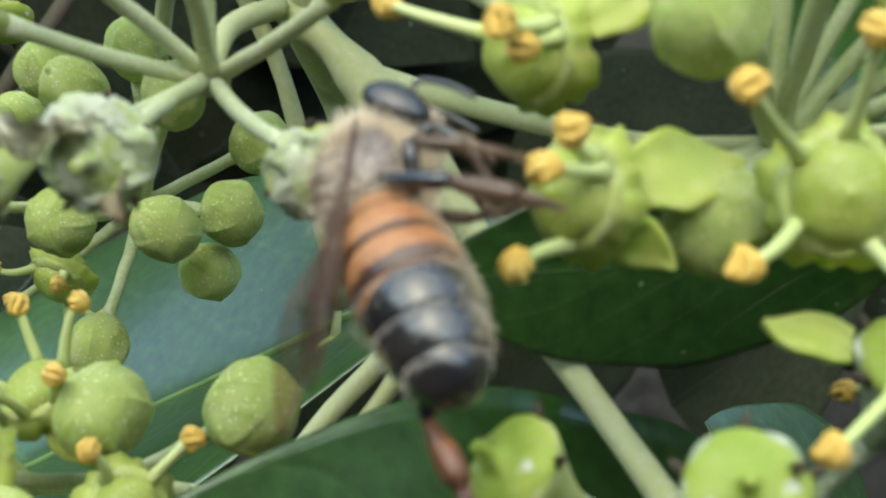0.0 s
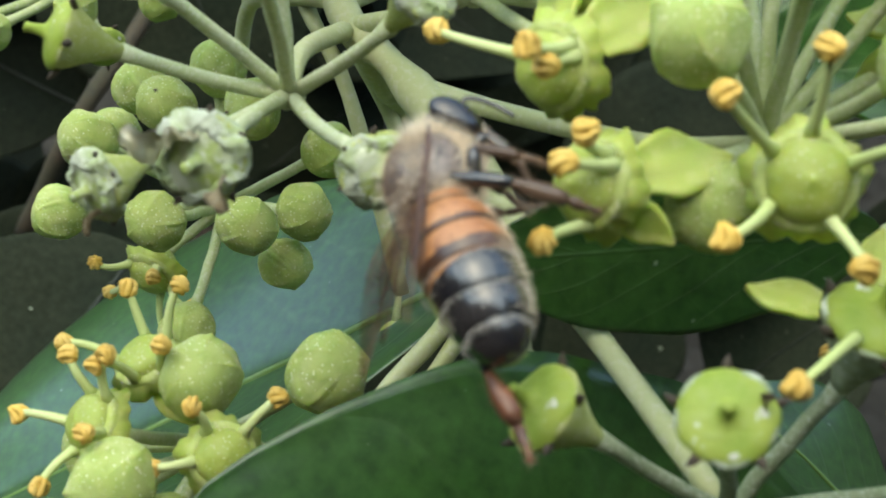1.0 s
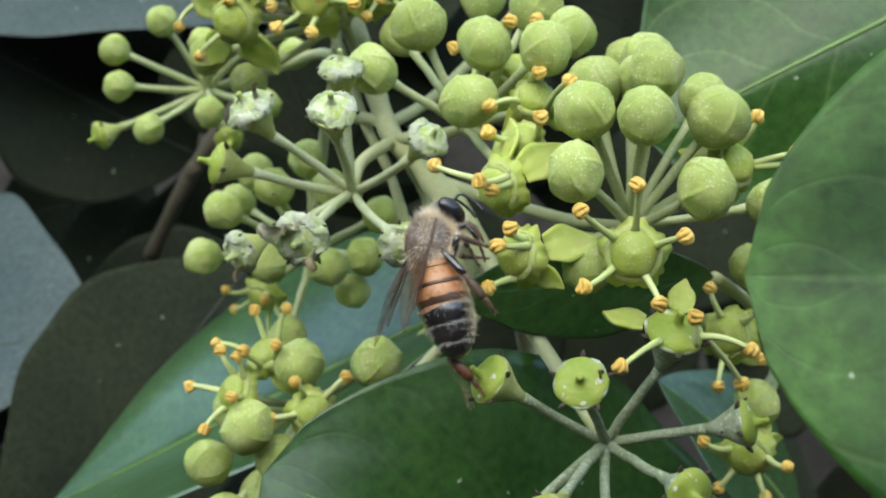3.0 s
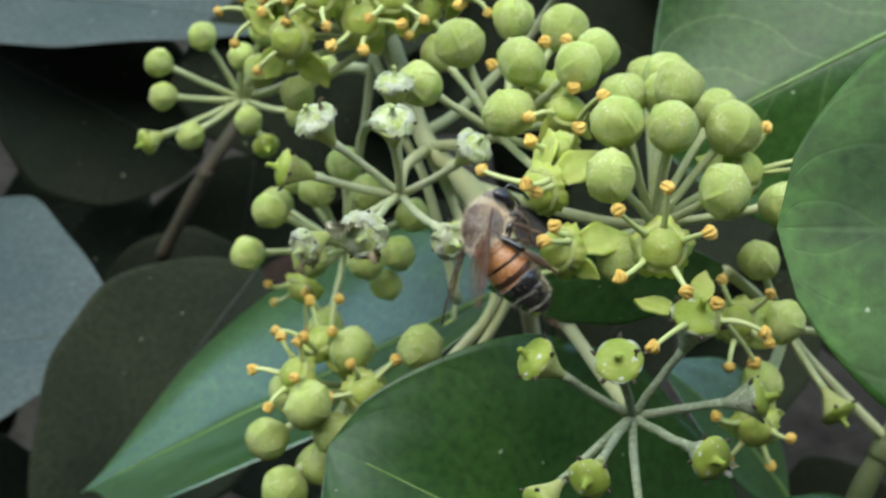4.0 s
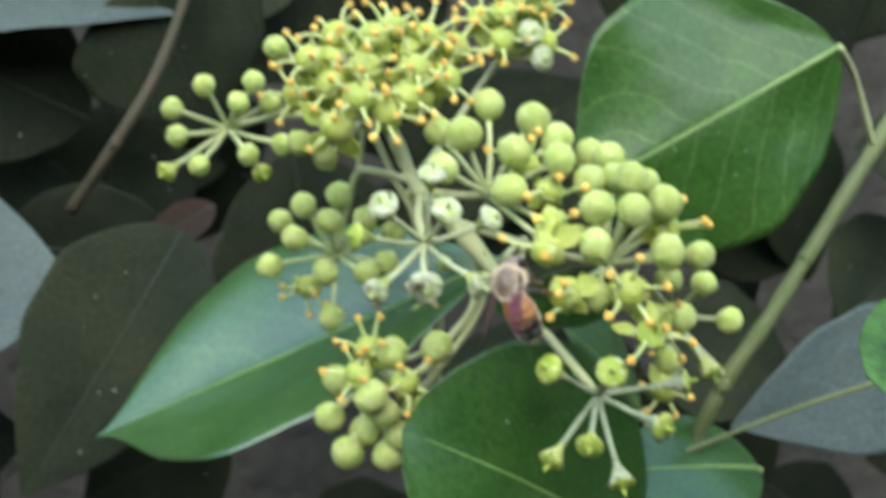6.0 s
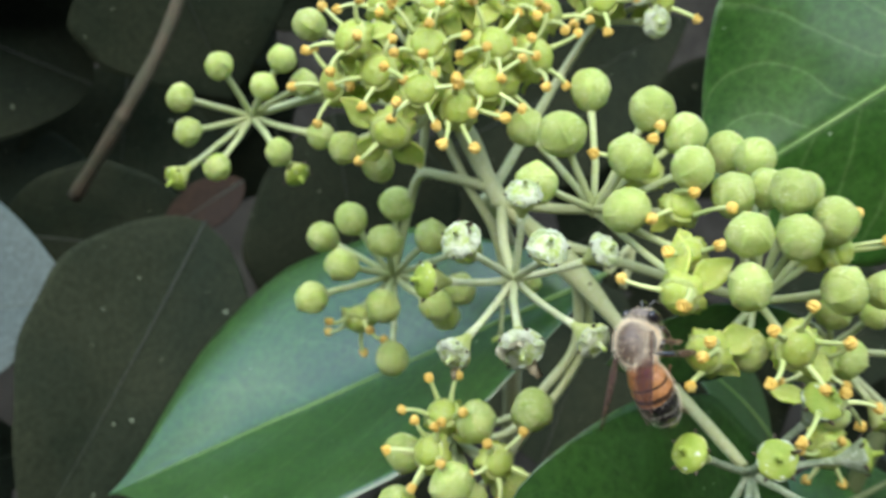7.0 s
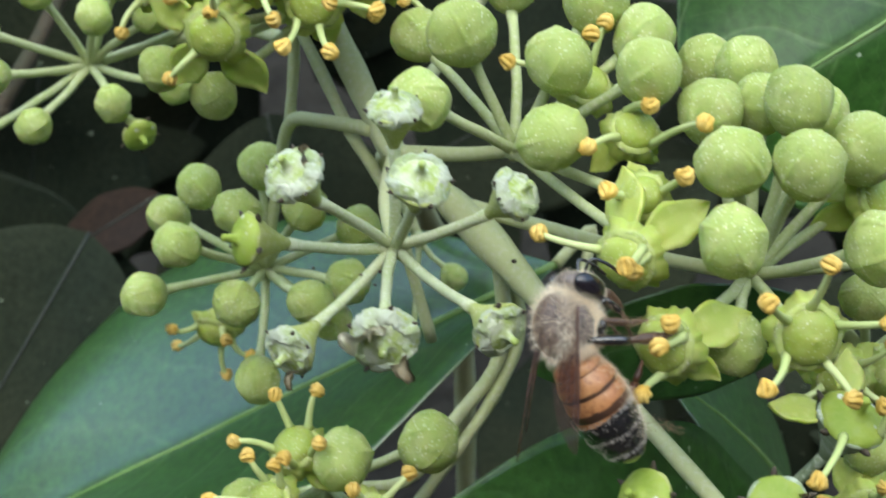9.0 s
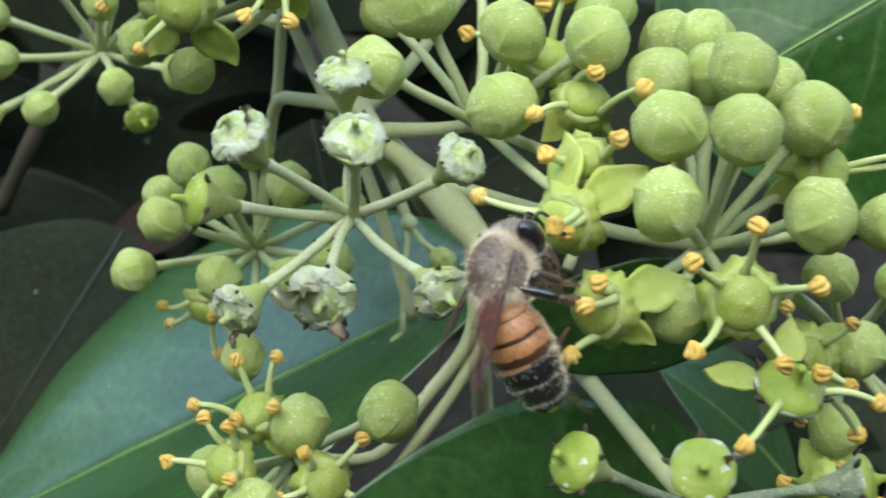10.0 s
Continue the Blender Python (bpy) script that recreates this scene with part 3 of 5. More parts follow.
def smooth_path(pts, k):
    """A rounded line through points."""
    pts = [Vector(p) for p in pts]
    out = []
    for i in range(len(pts) - 1):
        p0, p1, p2, p3 = pts[max(i - 1, 0)], pts[i], pts[i + 1], pts[min(i + 2, len(pts) - 1)]
        for j in range(k):
            t = j / k
            out.append(0.5 * ((2 * p1) + (p2 - p0) * t + (2 * p0 - 5 * p1 + 4 * p2 - p3) * t * t + (3 * p1 - p0 - 3 * p2 + p3) * t ** 3))
    out.append(pts[-1])
    return out


def head(top, kind, p, ax, r, turn, rnd, opt):
    m = Matrix.Translation(p) @ frame_to(ax, turn)
    s = Matrix.Diagonal((r, r, r, 1))
    if kind == "bud":
        k = rnd.randrange(6)
        o = use(f"bud_{k}", "flower_bud", top, m @ s @ Matrix.Diagonal((1, 1, rnd.uniform(0.97, 1.06), 1)))
        return o
    if kind == "flower":
        o = use("cup", "open_flower", top, m @ s)
        tagged(o, "open flower with a green nectar disc")
        use("disc", "nectar_disc", o, Matrix())
        use("rim", "rim", o, Matrix())
        for i in opt.get("petals", range(5)):
            use(f"petal_{(i + int(turn * 3)) % 3}", "petal", o, Matrix.Rotation(2 * math.pi * (i + 0.5) / 5, 4, "Z") @ Matrix.Rotation(-0.5 - rnd.uniform(0, 0.5), 4, "X") @ Matrix.Scale(opt.get("petal_sizes", {}).get(i, opt.get("petal_size", 0.9)), 4))
        use("collar", "calyx_collar", o, Matrix.Rotation(rnd.uniform(0, 6), 4, "Z"))
        inv = (m @ s).inverted()
        for q in opt.get("anthers", ()):
            stamen(o, inv @ (mm(q) - mm(opt["centre"])), rnd, r)
        for i in opt.get("stamens", () if "anthers" in opt else range(5)):
            a = 2 * math.pi * i / 5 + rnd.uniform(-0.2, 0.2)
            out, up = rnd.uniform(1.7, 2.3), rnd.uniform(0.2, 1.3) + opt.get("lift", 0.0)
            stamen(o, Vector((out * math.cos(a), out * math.sin(a), up)) * MM, rnd, r, 0.9)
        last_petals(o, m, opt)
        return o
    if kind == "frosted":
        o = use("cone", "spent_flower", top, m @ s)
        tagged(o, "spent flower crusted with white grains")
        use("dusted_disc", "disc", o, Matrix.Diagonal((0.9, 0.9, rnd.uniform(0.75, 0.95), 1)))
        use("crust", "crust", o, Matrix.Rotation(rnd.uniform(0, 6), 4, "Z"))
        for i in range(5):
            use("tooth", "calyx_tooth", o, Matrix.Rotation(2 * math.pi * i / 5 + rnd.uniform(-0.4, 0.4), 4, "Z") @ Matrix.Diagonal((1, 0.93, rnd.uniform(0.5, 1.2), 1)))
        last_petals(o, m, opt)
        return o
    if kind == "spent":
        o = use("grey_cone" if opt.get("grey") else "cone", "spent_flower", top, m @ s)
        tagged(o, "green spent flower with a short style")
        use("old_disc", "disc", o, Matrix.Diagonal((1, 1, opt.get("style", 0.9), 1)))
        for i in range(5):
            use("tooth", "calyx_tooth", o, Matrix.Rotation(2 * math.pi * i / 5 + 0.3, 4, "Z"))
        inv = (m @ s).inverted()
        for q in opt.get("anthers", ()):
            stamen(o, inv @ (mm(q) - mm(opt["centre"])), rnd, r)
        last_petals(o, m, opt)
        for k in range(opt.get("specks", 0)):
            a, d = rnd.uniform(3.4, 6.0), rnd.uniform(0.5, 1.0)
            bm = bmesh.new()
            ball(bm, (0, 0, 0), (rnd.uniform(0.06, 0.11) * MM, 0.06 * MM, 0.06 * MM), 8, 5)
            out = m.to_3x3().inverted() @ Vector((math.cos(a), -0.6, math.sin(a)))
            out = Vector((out.x, out.y, 0)).normalized() * (0.3 + 0.62 * (1 - d))
            part("speck", bm, DARK, o, "black speck of dirt").matrix_basis = Matrix.Translation((out - Vector((0, 0, 0.25 + d))) * MM)
        return o


def last_petals(o, m, opt):
    """The last petals that stand on a spent flower, each towards a direction of the world."""
    for key, way, lift, size in opt.get("last_petals", ()):
        d = m.to_3x3().inverted() @ Vector(way)
        use(key, "petal" if key.startswith("petal") else "withered_petal", o, Matrix.Rotation(math.atan2(-d.x, d.y), 4, "Z") @ pose(0, 0.00012 + 0.0008 * (1 - size), -0.0001, lift, 0, 0) @ Matrix.Scale(size, 4))


# ---- leaves and stems ----
def leaf(base, tip, normal, width, mat, label, fold=0.12, arch=0.1, wave=0.03, shape=(0.38, 1.0), group="ivy leaves", left=1.0, right=1.0, petiole=None, seed=0, ribs=True, shoulder=0.62, curl=0.25, fold_left=None):
    """An ivy leaf from base to tip with its upper side along normal. shape: where it is widest, and how pointed."""
    b, t = mm(base), mm(tip)
    length = (t - b).length
    x = (t - b).normalized()
    z = Vector(normal)
    z = (z - x * z.dot(x)).normalized()
    y = z.cross(x)
    turn = Matrix((x, y, z)).transposed().to_4x4()
    top = thing("ivy_leaf", Matrix.Translation(b) @ turn, label, "leaf", group)
    bm = bmesh.new()
    uvl = bm.loops.layers.uv.new("leaf")
    nu, nv = 44, 28
    peak, point = shape

    def half(u):
        if u < peak:
            return math.sin(0.5 * math.pi * u / peak) ** shoulder
        v = (u - peak) / (1 - peak)
        return max(0.0, math.cos(0.5 * math.pi * v) ** point)

    def height(u, s):
        w = width * MM * 0.5
        up = fold_left if fold_left is not None and s > 0 else fold
        return (-arch * length * (2 * u - 1) ** 2 * 0.5 + arch * length * 0.5 + up * w * (math.sqrt(s * s + 0.006) - 0.077 - (curl if s < 0 else 0.25) * s * s) * half(u)
                + wave * w * half(u) * math.sin(u * 9 + seed + 1.5 * s) * abs(s) + 0.01 * w * half(u) * noise.noise(Vector((u * 5, s * 4, seed))))

    tops, lows, keep = [], [], []
    for i in range(nu + 1):
        u = i / nu
        ra, rb = [], []
        for j in range(nv + 1):
            s = -1 + 2 * j / nv
            w = 0.5 * width * MM * half(u) * (left if s > 0 else right) * (1 + 0.02 * math.sin(u * 23 + seed))
            p = Vector((u * length, s * w, height(u, s)))
            ra.append(bm.verts.new(p))
            rb.append(bm.verts.new(p - Vector((0, 0, 0.28 * MM * (1 - 0.6 * abs(s))))))
        tops.append(ra)
        lows.append(rb)

    def quad(vs, uvs):
        f = bm.faces.new(vs)
        for lp, q in zip(f.loops, uvs):
            lp[uvl].uv = q

    for i in range(nu):
        for j in range(nv):
            q = [(i / nu, j / nv), ((i + 1) / nu, j / nv), ((i + 1) / nu, (j + 1) / nv), (i / nu, (j + 1) / nv)]
            quad((tops[i][j], tops[i + 1][j], tops[i + 1][j + 1], tops[i][j + 1]), q)
            quad((lows[i][j], lows[i][j + 1], lows[i + 1][j + 1], lows[i + 1][j]), [q[0], q[3], q[2], q[1]])
        for j in (0, nv):
            quad((tops[i][j], tops[i + 1][j], lows[i + 1][j], lows[i][j]), [(i / nu, j / nv)] * 4)
    bmesh.ops.recalc_face_normals(bm, faces=bm.faces[:])
    blade = part("blade", bm, mat, top)
    pts = [Vector((u * length, 0, height(u, 0) + 0.02 * MM)) for u in (k / 44 for k in range(42))]
    if ribs:
        bm = bmesh.new()
        tube(bm, pts, [(0.42 - 0.36 * k / 41) * MM * (1 if mat in (LEAF, LEAF_LIGHT, LEAF_DEEP) else 0.6) for k in range(42)], 6)
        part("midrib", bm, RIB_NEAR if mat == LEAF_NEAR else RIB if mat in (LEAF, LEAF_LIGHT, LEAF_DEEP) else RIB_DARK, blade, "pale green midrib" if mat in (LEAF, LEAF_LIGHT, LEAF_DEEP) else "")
    if petiole:
        bm = bmesh.new()
        inv = top.matrix_basis.inverted()
        ps = smooth_path([pts[0]] + [inv @ mm(q) for q in petiole], 5)
        tube(bm, ps, 0.55 * MM, 8)
        part("petiole", bm, STEM, top)
    return top


def stem(points, r0, r1, label, mat=None, knots=True, swell=None):
    """A stalk through points; swell: the station where it widens, and by how much."""
    pts = smooth_path([mm(p) for p in points], 6)
    o = pts[0]
    n = len(pts)
    bm = bmesh.new()
    tube(bm, [p - o for p in pts], [(r0 + (r1 - r0) * i / (n - 1)) * MM * (1 + 0.07 * math.sin(i * 1.7)) * (1 + (swell[1] * math.exp(-((i - swell[0]) / 3.4) ** 4) if swell else 0)) for i in range(n)], 16)
    top = thing("ivy_vine", o, label, "ivy vine", "ivy vines")
    part("branch", bm, mat or STEM, top)
    for k in range(6, n - 4, 12) if knots else ():
        bm = bmesh.new()
        d = (pts[k + 1] - pts[k - 1]).normalized()
        r = (r0 + (r1 - r0) * k / (n - 1)) * MM
        tube(bm, [pts[k] - o + d * r * q for q in (-0.9, -0.45, 0, 0.45, 0.9)], [r * 1.02, r * 1.07, r * 1.11, r * 1.08, r * 1.02], 12)
        part("node", bm, mat or STEM, top)
    return top


# ---- the ivy ----
def umbels():
    B = "bud"
    # centre umbel, in bud, with one open flower and the flower that the bee visits
    umbel("ivy_umbel", (12.5, 66, -0.5), [
        (B, (8, 56.3, 4.9), 2.2, {}), (B, (8.8, 58.6, 9.2), 2.2, {}), (B, (13.2, 57.6, 8.8), 2.2, {}), (B, (17.5, 56.6, 3.5), 2.3, {}),
        (B, (19, 62.5, 8.3), 2.3, {}), (B, (14.2, 61.9, 11.9), 2.2, {}), (B, (22.8, 59, 2), 1.9, {}), (B, (9.7, 65.4, 11), 2.2, {}),
        (B, (14.2, 71.3, 12.6), 2.2, {}), (B, (12.8, 76.1, 12.1), 2.2, {}), (B, (13.3, 65.8, 11.2), 2.0, {}), (B, (8.8, 58.5, -2.4), 2.0, {}),
        (B, (18.5, 69, 9.5), 2.0, {}),
        ("flower", (12.1, 54.6, -1.0), 2.1, {"axis": (-0.05, -0.98, 0.12), "turn": 0.3, "petals": (), "anthers": ((8.2, 51, 2.7), (12.3, 51.7, 4.3), (8.5, 51.7, -2.9), (13.8, 51.7, -4.1), (15.5, 50.5, 0.8))}),
        ("flower", (3.6, 56.2, -1.2), 1.95, {"axis": (-0.72, -0.68, 0.1), "turn": 0.85, "petals": (2, 3), "petal_sizes": {2: 0.8}, "petal_size": 1.2, "anthers": ((3.2, 53.5, 1.1), (1.5, 53.9, -3.3), (2.2, 52.9, 0.0))}),
        ("flower", (20.5, 64.5, 4.5), 1.9, {"axis": (0.6, -0.7, 0.3), "anthers": ((22.2, 64.5, 8.2), (25.0, 63.5, 5.3), (25.8, 64.2, 4.6))}),
    ], "dense ball of pale green ivy buds with open flowers", peduncle=[(8, 74, -1), (1, 81, 0.2), (-4.6, 84, 1.8)])
    # bud cluster behind it
    umbel("ivy_umbel", (-1.1, 77, 7), [
        (B, (-4.9, 74.9, 16), 2.3, {}), (B, (-0.3, 67.8, 9.7), 2.25, {}), (B, (0.9, 70.6, 14.2), 2.3, {}), (B, (5.1, 77, 17.2), 2.2, {}),
        (B, (0.3, 83.1, 18.2), 2.2, {}), (B, (7.9, 74.4, 14.8), 2.2, {}), (B, (5.9, 66.4, 13.8), 2.1, {}), 
        ("flower", (3.5, 74, 11.8), 1.9, {"axis": (0.1, -0.6, 0.75), "petals": (0, 3), "anthers": ((3.1, 70.2, 16.0), (5.2, 74.3, 16.1), (-1.8, 74.2, 13.9))}), (B, (-8.5, 71, 12.3), 2.1, {}), (B, (-7, 82, 15), 1.9, {}),
        ("flower", (2.2, 59.4, 3.5), 2.0, {"axis": (-0.66, -0.7, -0.15), "turn": 0.95, "petals": (3, 4), "petal_size": 1.15, "anthers": ((-2.8, 61.5, 5.1), (1.0, 54.9, 4.5), (1.7, 56.2, 3.7))}),
        ("flower", (4.0, 61.8, 6.8), 1.5, {"axis": (-0.3, -0.85, 0.4), "petals": (1, 3, 4), "anthers": ((1.5, 60.6, 7.6), (5.5, 57.7, 8.8))}),
        ("flower", (5.0, 67.0, 9.8), 1.7, {"axis": (0.1, -0.75, 0.6), "petals": (0, 2), "anthers": ((1.5, 65.4, 9.4), (5.3, 64.6, 11.9), (7.7, 60.6, 11.4))}),
    ], "pale green ivy bud cluster with two opening flowers", peduncle=[(-4, 81.5, 6), (-8.4, 87.4, 5.3)])
    # umbel after flowering
    F = "frosted"
    old = umbel("ivy_umbel", (-10.7, 72.7, 1.9), [
        (F, (-10.3, 59.7, 9.6), 1.85, {"axis": (0.05, -0.45, 0.9)}), (F, (-10.6, 67.6, 12.5), 1.75, {"axis": (0.05, -0.35, 0.93)}),
        (F, (-17.5, 64.3, 9.6), 1.9, {"axis": (-0.3, -0.4, 0.85), "last_petals": (("scrap", (1, 0, 0.1), 55, 0.5),)}), ("spent", (-20.7, 66.5, 5.1), 1.75, {"axis": (-0.9, -0.2, 0.3)}),
        (F, (-18.7, 64, -1.8), 1.75, {"axis": (-0.6, -0.6, -0.3), "last_petals": (("scrap", (0.6, 0, -0.8), 50, 0.55),)}), (F, (-13.1, 59.8, -0.2), 2.1, {"axis": (-0.1, -0.8, -0.1), "last_petals": (("withered", (-1, 0, 0.7), 40, 0.8), ("withered", (-0.3, 0, 1), 60, 0.55), ("scrap", (0.8, 0, -0.8), 45, 0.6))}),
        (F, (-3.5, 64.7, 6.9), 1.7, {"axis": (0.45, -0.5, 0.7)}), (F, (-5.5, 61.7, -1), 1.8, {"axis": (0.35, -0.8, -0.2)}),
    ], "umbel of spent ivy flowers crusted with white grains", peduncle=[(-10.5, 78, 4), (-8.9, 86, 5)], stalk=FROSTED_STALK)
    for x, y, z, r in ((-12.0, 70.2, 1.0, 0.17), (-12.5, 69.6, 0.3, 0.13), (-11.6, 70.4, 1.3, 0.1), (-13.4, 69.2, 1.2, 0.12), (-16.6, 67.9, 2.4, 0.12), (-9.4, 69.4, 1.0, 0.1), (-7.6, 67.2, 0.3, 0.09)):
        bm = bmesh.new()
        ball(bm, (0, 0, 0), (r * MM, r * 0.8 * MM, r * 0.7 * MM), 9, 6)
        part("speck", bm, DARK, old, "black speck of dirt").matrix_basis = Matrix.Translation(mm((x, y, z)) - mm((-10.7, 72.7, 1.9)))
    # umbel in bud on the far side
    umbel("ivy_umbel", (-19, 102, -7.3), [
        (B, (-29.4, 96.7, -7), 1.95, {}), (B, (-20.7, 95.1, -15), 1.95, {}), (B, (-24, 98.9, 1.3), 2.0, {}), (B, (-18.6, 98.9, 2.6), 2.0, {}),
        (B, (-26.1, 92, -1.7), 1.9, {}), (B, (-21.8, 91.7, -7), 1.95, {}), (B, (-27, 103.6, -2.1), 1.9, {}), (B, (-21, 92.5, 0.4), 1.95, {}),
        (B, (-15.6, 93.7, 0), 1.95, {}), (B, (-15.8, 90.9, -7.3), 1.9, {}), (B, (-12.5, 94, -6.8), 1.9, {}), (B, (-14, 95.5, -10.5), 1.8, {}),
        (B, (-11, 97, -3), 1.8, {}),
        ("flower", (-23.9, 99.5, -11.7), 1.9, {"axis": (-0.35, -0.6, -0.6), "petals": ()}),
    ], "umbel of round pale green ivy buds", peduncle=[(-17.3, 99, 1.5), (-16.1, 96.5, 6.5), (-13.8, 93, 7.2), (-10, 88.5, 7)])
    # lower cluster
    umbel("ivy_umbel", (-16.5, 80, -18.5), [
        (B, (-15.5, 70.9, -12.6), 2.15, {}), (B, (-9.1, 72.8, -12.9), 2.2, {}), (B, (-19.2, 66.1, -16.8), 2.2, {}), (B, (-22.3, 76.5, -18), 2.1, {}),
        (B, (-12.3, 70, -19.8), 2.1, {}), (B, (-19.2, 72.6, -24.2), 2.1, {}), (B, (-22.1, 69, -25.7), 2.15, {}), (B, (-16.5, 70, -27), 2.1, {}),
        (B, (-24, 72, -21.5), 2.0, {}), (B, (-14.6, 69.5, -24), 2.1, {}), (B, (-17.2, 68.5, -20), 2.0, {}),
        ("flower", (-18.6, 72.5, -12), 1.8, {"axis": (-0.3, -0.5, 0.8), "lift": 0.6, "petals": (0, 3)}),
        ("flower", (-20.8, 69.2, -14.5), 1.8, {"axis": (-0.6, -0.6, 0.5), "petals": (1,)}),
        ("flower", (-14, 68, -16), 1.8, {"axis": (0.3, -0.85, 0.2), "petals": ()}),
    ], "cluster of ivy buds and flowers with orange anthers", peduncle=[(-10.3, 81, -19.5), (-6.1, 82, -15.5), (-1.9, 82, -10), (-1.8, 81.8, -1.5)])
    # lower umbel of spent green flowers
    S = "spent"
    umbel("ivy_umbel", (10.1, 60.4, -16.7), [
        (S, (8.1, 48.9, -9.2), 1.95, {"axis": (-0.05, -0.8, 0.55), "grey": True, "style": 0.6, "last_petals": (("scrap", (1, 0, 0.3), 60, 0.3),)}), (S, (1.5, 53.8, -10), 1.9, {"axis": (-0.7, -0.35, 0.5), "specks": 1}),
        (S, (15.0, 54.8, -6.9), 2.2, {"axis": (0.0, -0.55, 0.75), "grey": True, "last_petals": (("petal_0", (-0.9, 0, 0.5), 8, 0.8), ("petal_1", (0.3, 0, 1), 25, 0.75)), "specks": 2, "anthers": ((10.9, 49.8, -8.3), (16.3, 53.0, -5.4), (20.6, 54.5, -8.2), (20.3, 57.5, -11.4))}),
        (S, (20.4, 56.6, -14.2), 1.8, {"axis": (0.85, -0.25, 0.2), "grey": True, "specks": 4}),
        (S, (15.7, 51, -17.8), 1.85, {"axis": (0.3, -0.75, 0.0), "grey": True, "specks": 3, "last_petals": (("withered", (0.9, 0.3, -0.6), -30, 0.75),)}), (S, (5.7, 49.5, -19), 1.75, {"axis": (-0.3, -0.8, -0.2), "specks": 2}),
        (S, (1.7, 53, -22.2), 1.7, {"axis": (-0.6, -0.5, -0.5), "specks": 3}), (S, (10.2, 50, -24.6), 1.75, {"axis": (0.1, -0.6, -0.7), "grey": True, "specks": 2}),
    ], "umbel of green spent ivy flowers on grey-green stalks", stalk=GREY_STALK)
    # far upper-left umbel
    umbel("ivy_umbel", (-33.4, 120.5, 9.1), [
        (B, (-38.4, 112.3, 5.2), 1.7, {}), (B, (-37, 115, 17), 1.7, {}), (B, (-42, 113, 14), 1.7, {}), (B, (-41.5, 112, 10), 1.7, {}),
        (B, (-32, 113, 14.5), 1.7, {}), (B, (-27, 115, 14), 1.75, {}), (B, (-22.5, 116, 13), 1.8, {}), (B, (-25.5, 114, 7.5), 1.7, {}),
        (B, (-31, 110, 7), 1.7, {}), (S, (-29, 110, 4), 1.6, {}), (S, (-43.5, 111, 4.6), 1.6, {}), (B, (-29.5, 114, 17.5), 1.7, {}),
    ], "small umbel of ivy buds far back among the leaves", peduncle=[(-26, 119, 11), (-19, 108, 13), (-15.2, 97.5, 13)])
    # upper flowering umbel
    umbel("ivy_umbel", (-13.5, 92, 16.5), [
        ("flower", (-14.5, 79.5, 18.3), 2.0, {"axis": (0.0, -0.9, 0.0), "petals": (1, 3), "anthers": ((-17, 75.1, 15.9), (-14, 74.4, 15.5), (-10.4, 76, 17.8), (-15, 77, 22))}),
        ("flower", (-21.6, 79, 16.6), 2.0, {"axis": (-0.3, -0.85, -0.2), "petals": (), "stamens": (1, 3), "last_petals": (("petal_0", (-0.7, 0, -0.7), -8, 1.15), ("petal_1", (0.4, 0, -0.9), -15, 1.2), ("petal_2", (-0.9, 0, 0.4), -5, 1.1), ("petal_0", (0.6, 0, 0.8), -10, 1.1))}),
        ("flower", (-22, 83, 22), 2.1, {"axis": (-0.5, -0.75, 0.4)}), ("flower", (-26, 88, 20), 2.1, {"axis": (-0.8, -0.5, 0.3)}),
        ("flower", (-17, 82, 24.5), 2.1, {"axis": (-0.1, -0.7, 0.6)}), ("flower", (-10, 82, 24), 2.1, {"axis": (0.2, -0.75, 0.6)}),
        ("flower", (-5, 84, 22), 2.1, {"axis": (0.6, -0.7, 0.3)}), ("flower", (-3, 88, 26), 2.1, {"axis": (0.6, -0.5, 0.6)}),
        (B, (-25.5, 86, 13.5), 1.8, {}), (B, (-22, 87, 11), 1.8, {}), (B, (-28, 90, 26), 1.8, {}), ("flower", (-12, 88, 29), 2.1, {}),
        ("flower", (-20, 90, 28), 2.1, {}), ("flower", (-15.5, 84, 28.5), 2.0, {}), ("flower", (-8.5, 84, 19.5), 1.9, {"axis": (0.5, -0.8, 0.2)}), ("flower", (-24.5, 84, 25.5), 2.0, {}),
        ("flower", (-7.5, 86, 28), 2.0, {}), ("flower", (-18.5, 78.5, 20.8), 1.9, {"axis": (-0.2, -0.9, 0.3), "petals": (0, 2)}), ("flower", (-11.5, 79.5, 20.6), 1.9, {"axis": (0.15, -0.9, 0.35), "petals": (1, 4)}),
    ], "yellow-green flowering ivy umbel with spreading orange stamens", peduncle=[(-11.5, 92, 11), (-9, 88, 6)])
    # spent heads at the top
    umbel("ivy_umbel", (6, 100, 22), [
        ("flower", (4, 91, 26), 1.8, {}), (F, (8, 90, 27), 1.8, {}), ("flower", (11, 92, 25.5), 1.8, {}), ("flower", (7, 94, 31), 1.8, {}), ("flower", (1.5, 95, 29), 1.8, {}), ("flower", (9, 93, 33.5), 1.8, {}),
        ("flower", (12, 97, 30), 1.8, {}), (F, (9.5, 89, 23.5), 1.7, {}), ("flower", (4.5, 92, 30), 1.8, {}),
    ], "umbel of yellow-green ivy flowers and pale spent heads near the top", peduncle=[(2, 101, 16), (-5, 95, 9), (-9.2, 88.6, 6.6)])
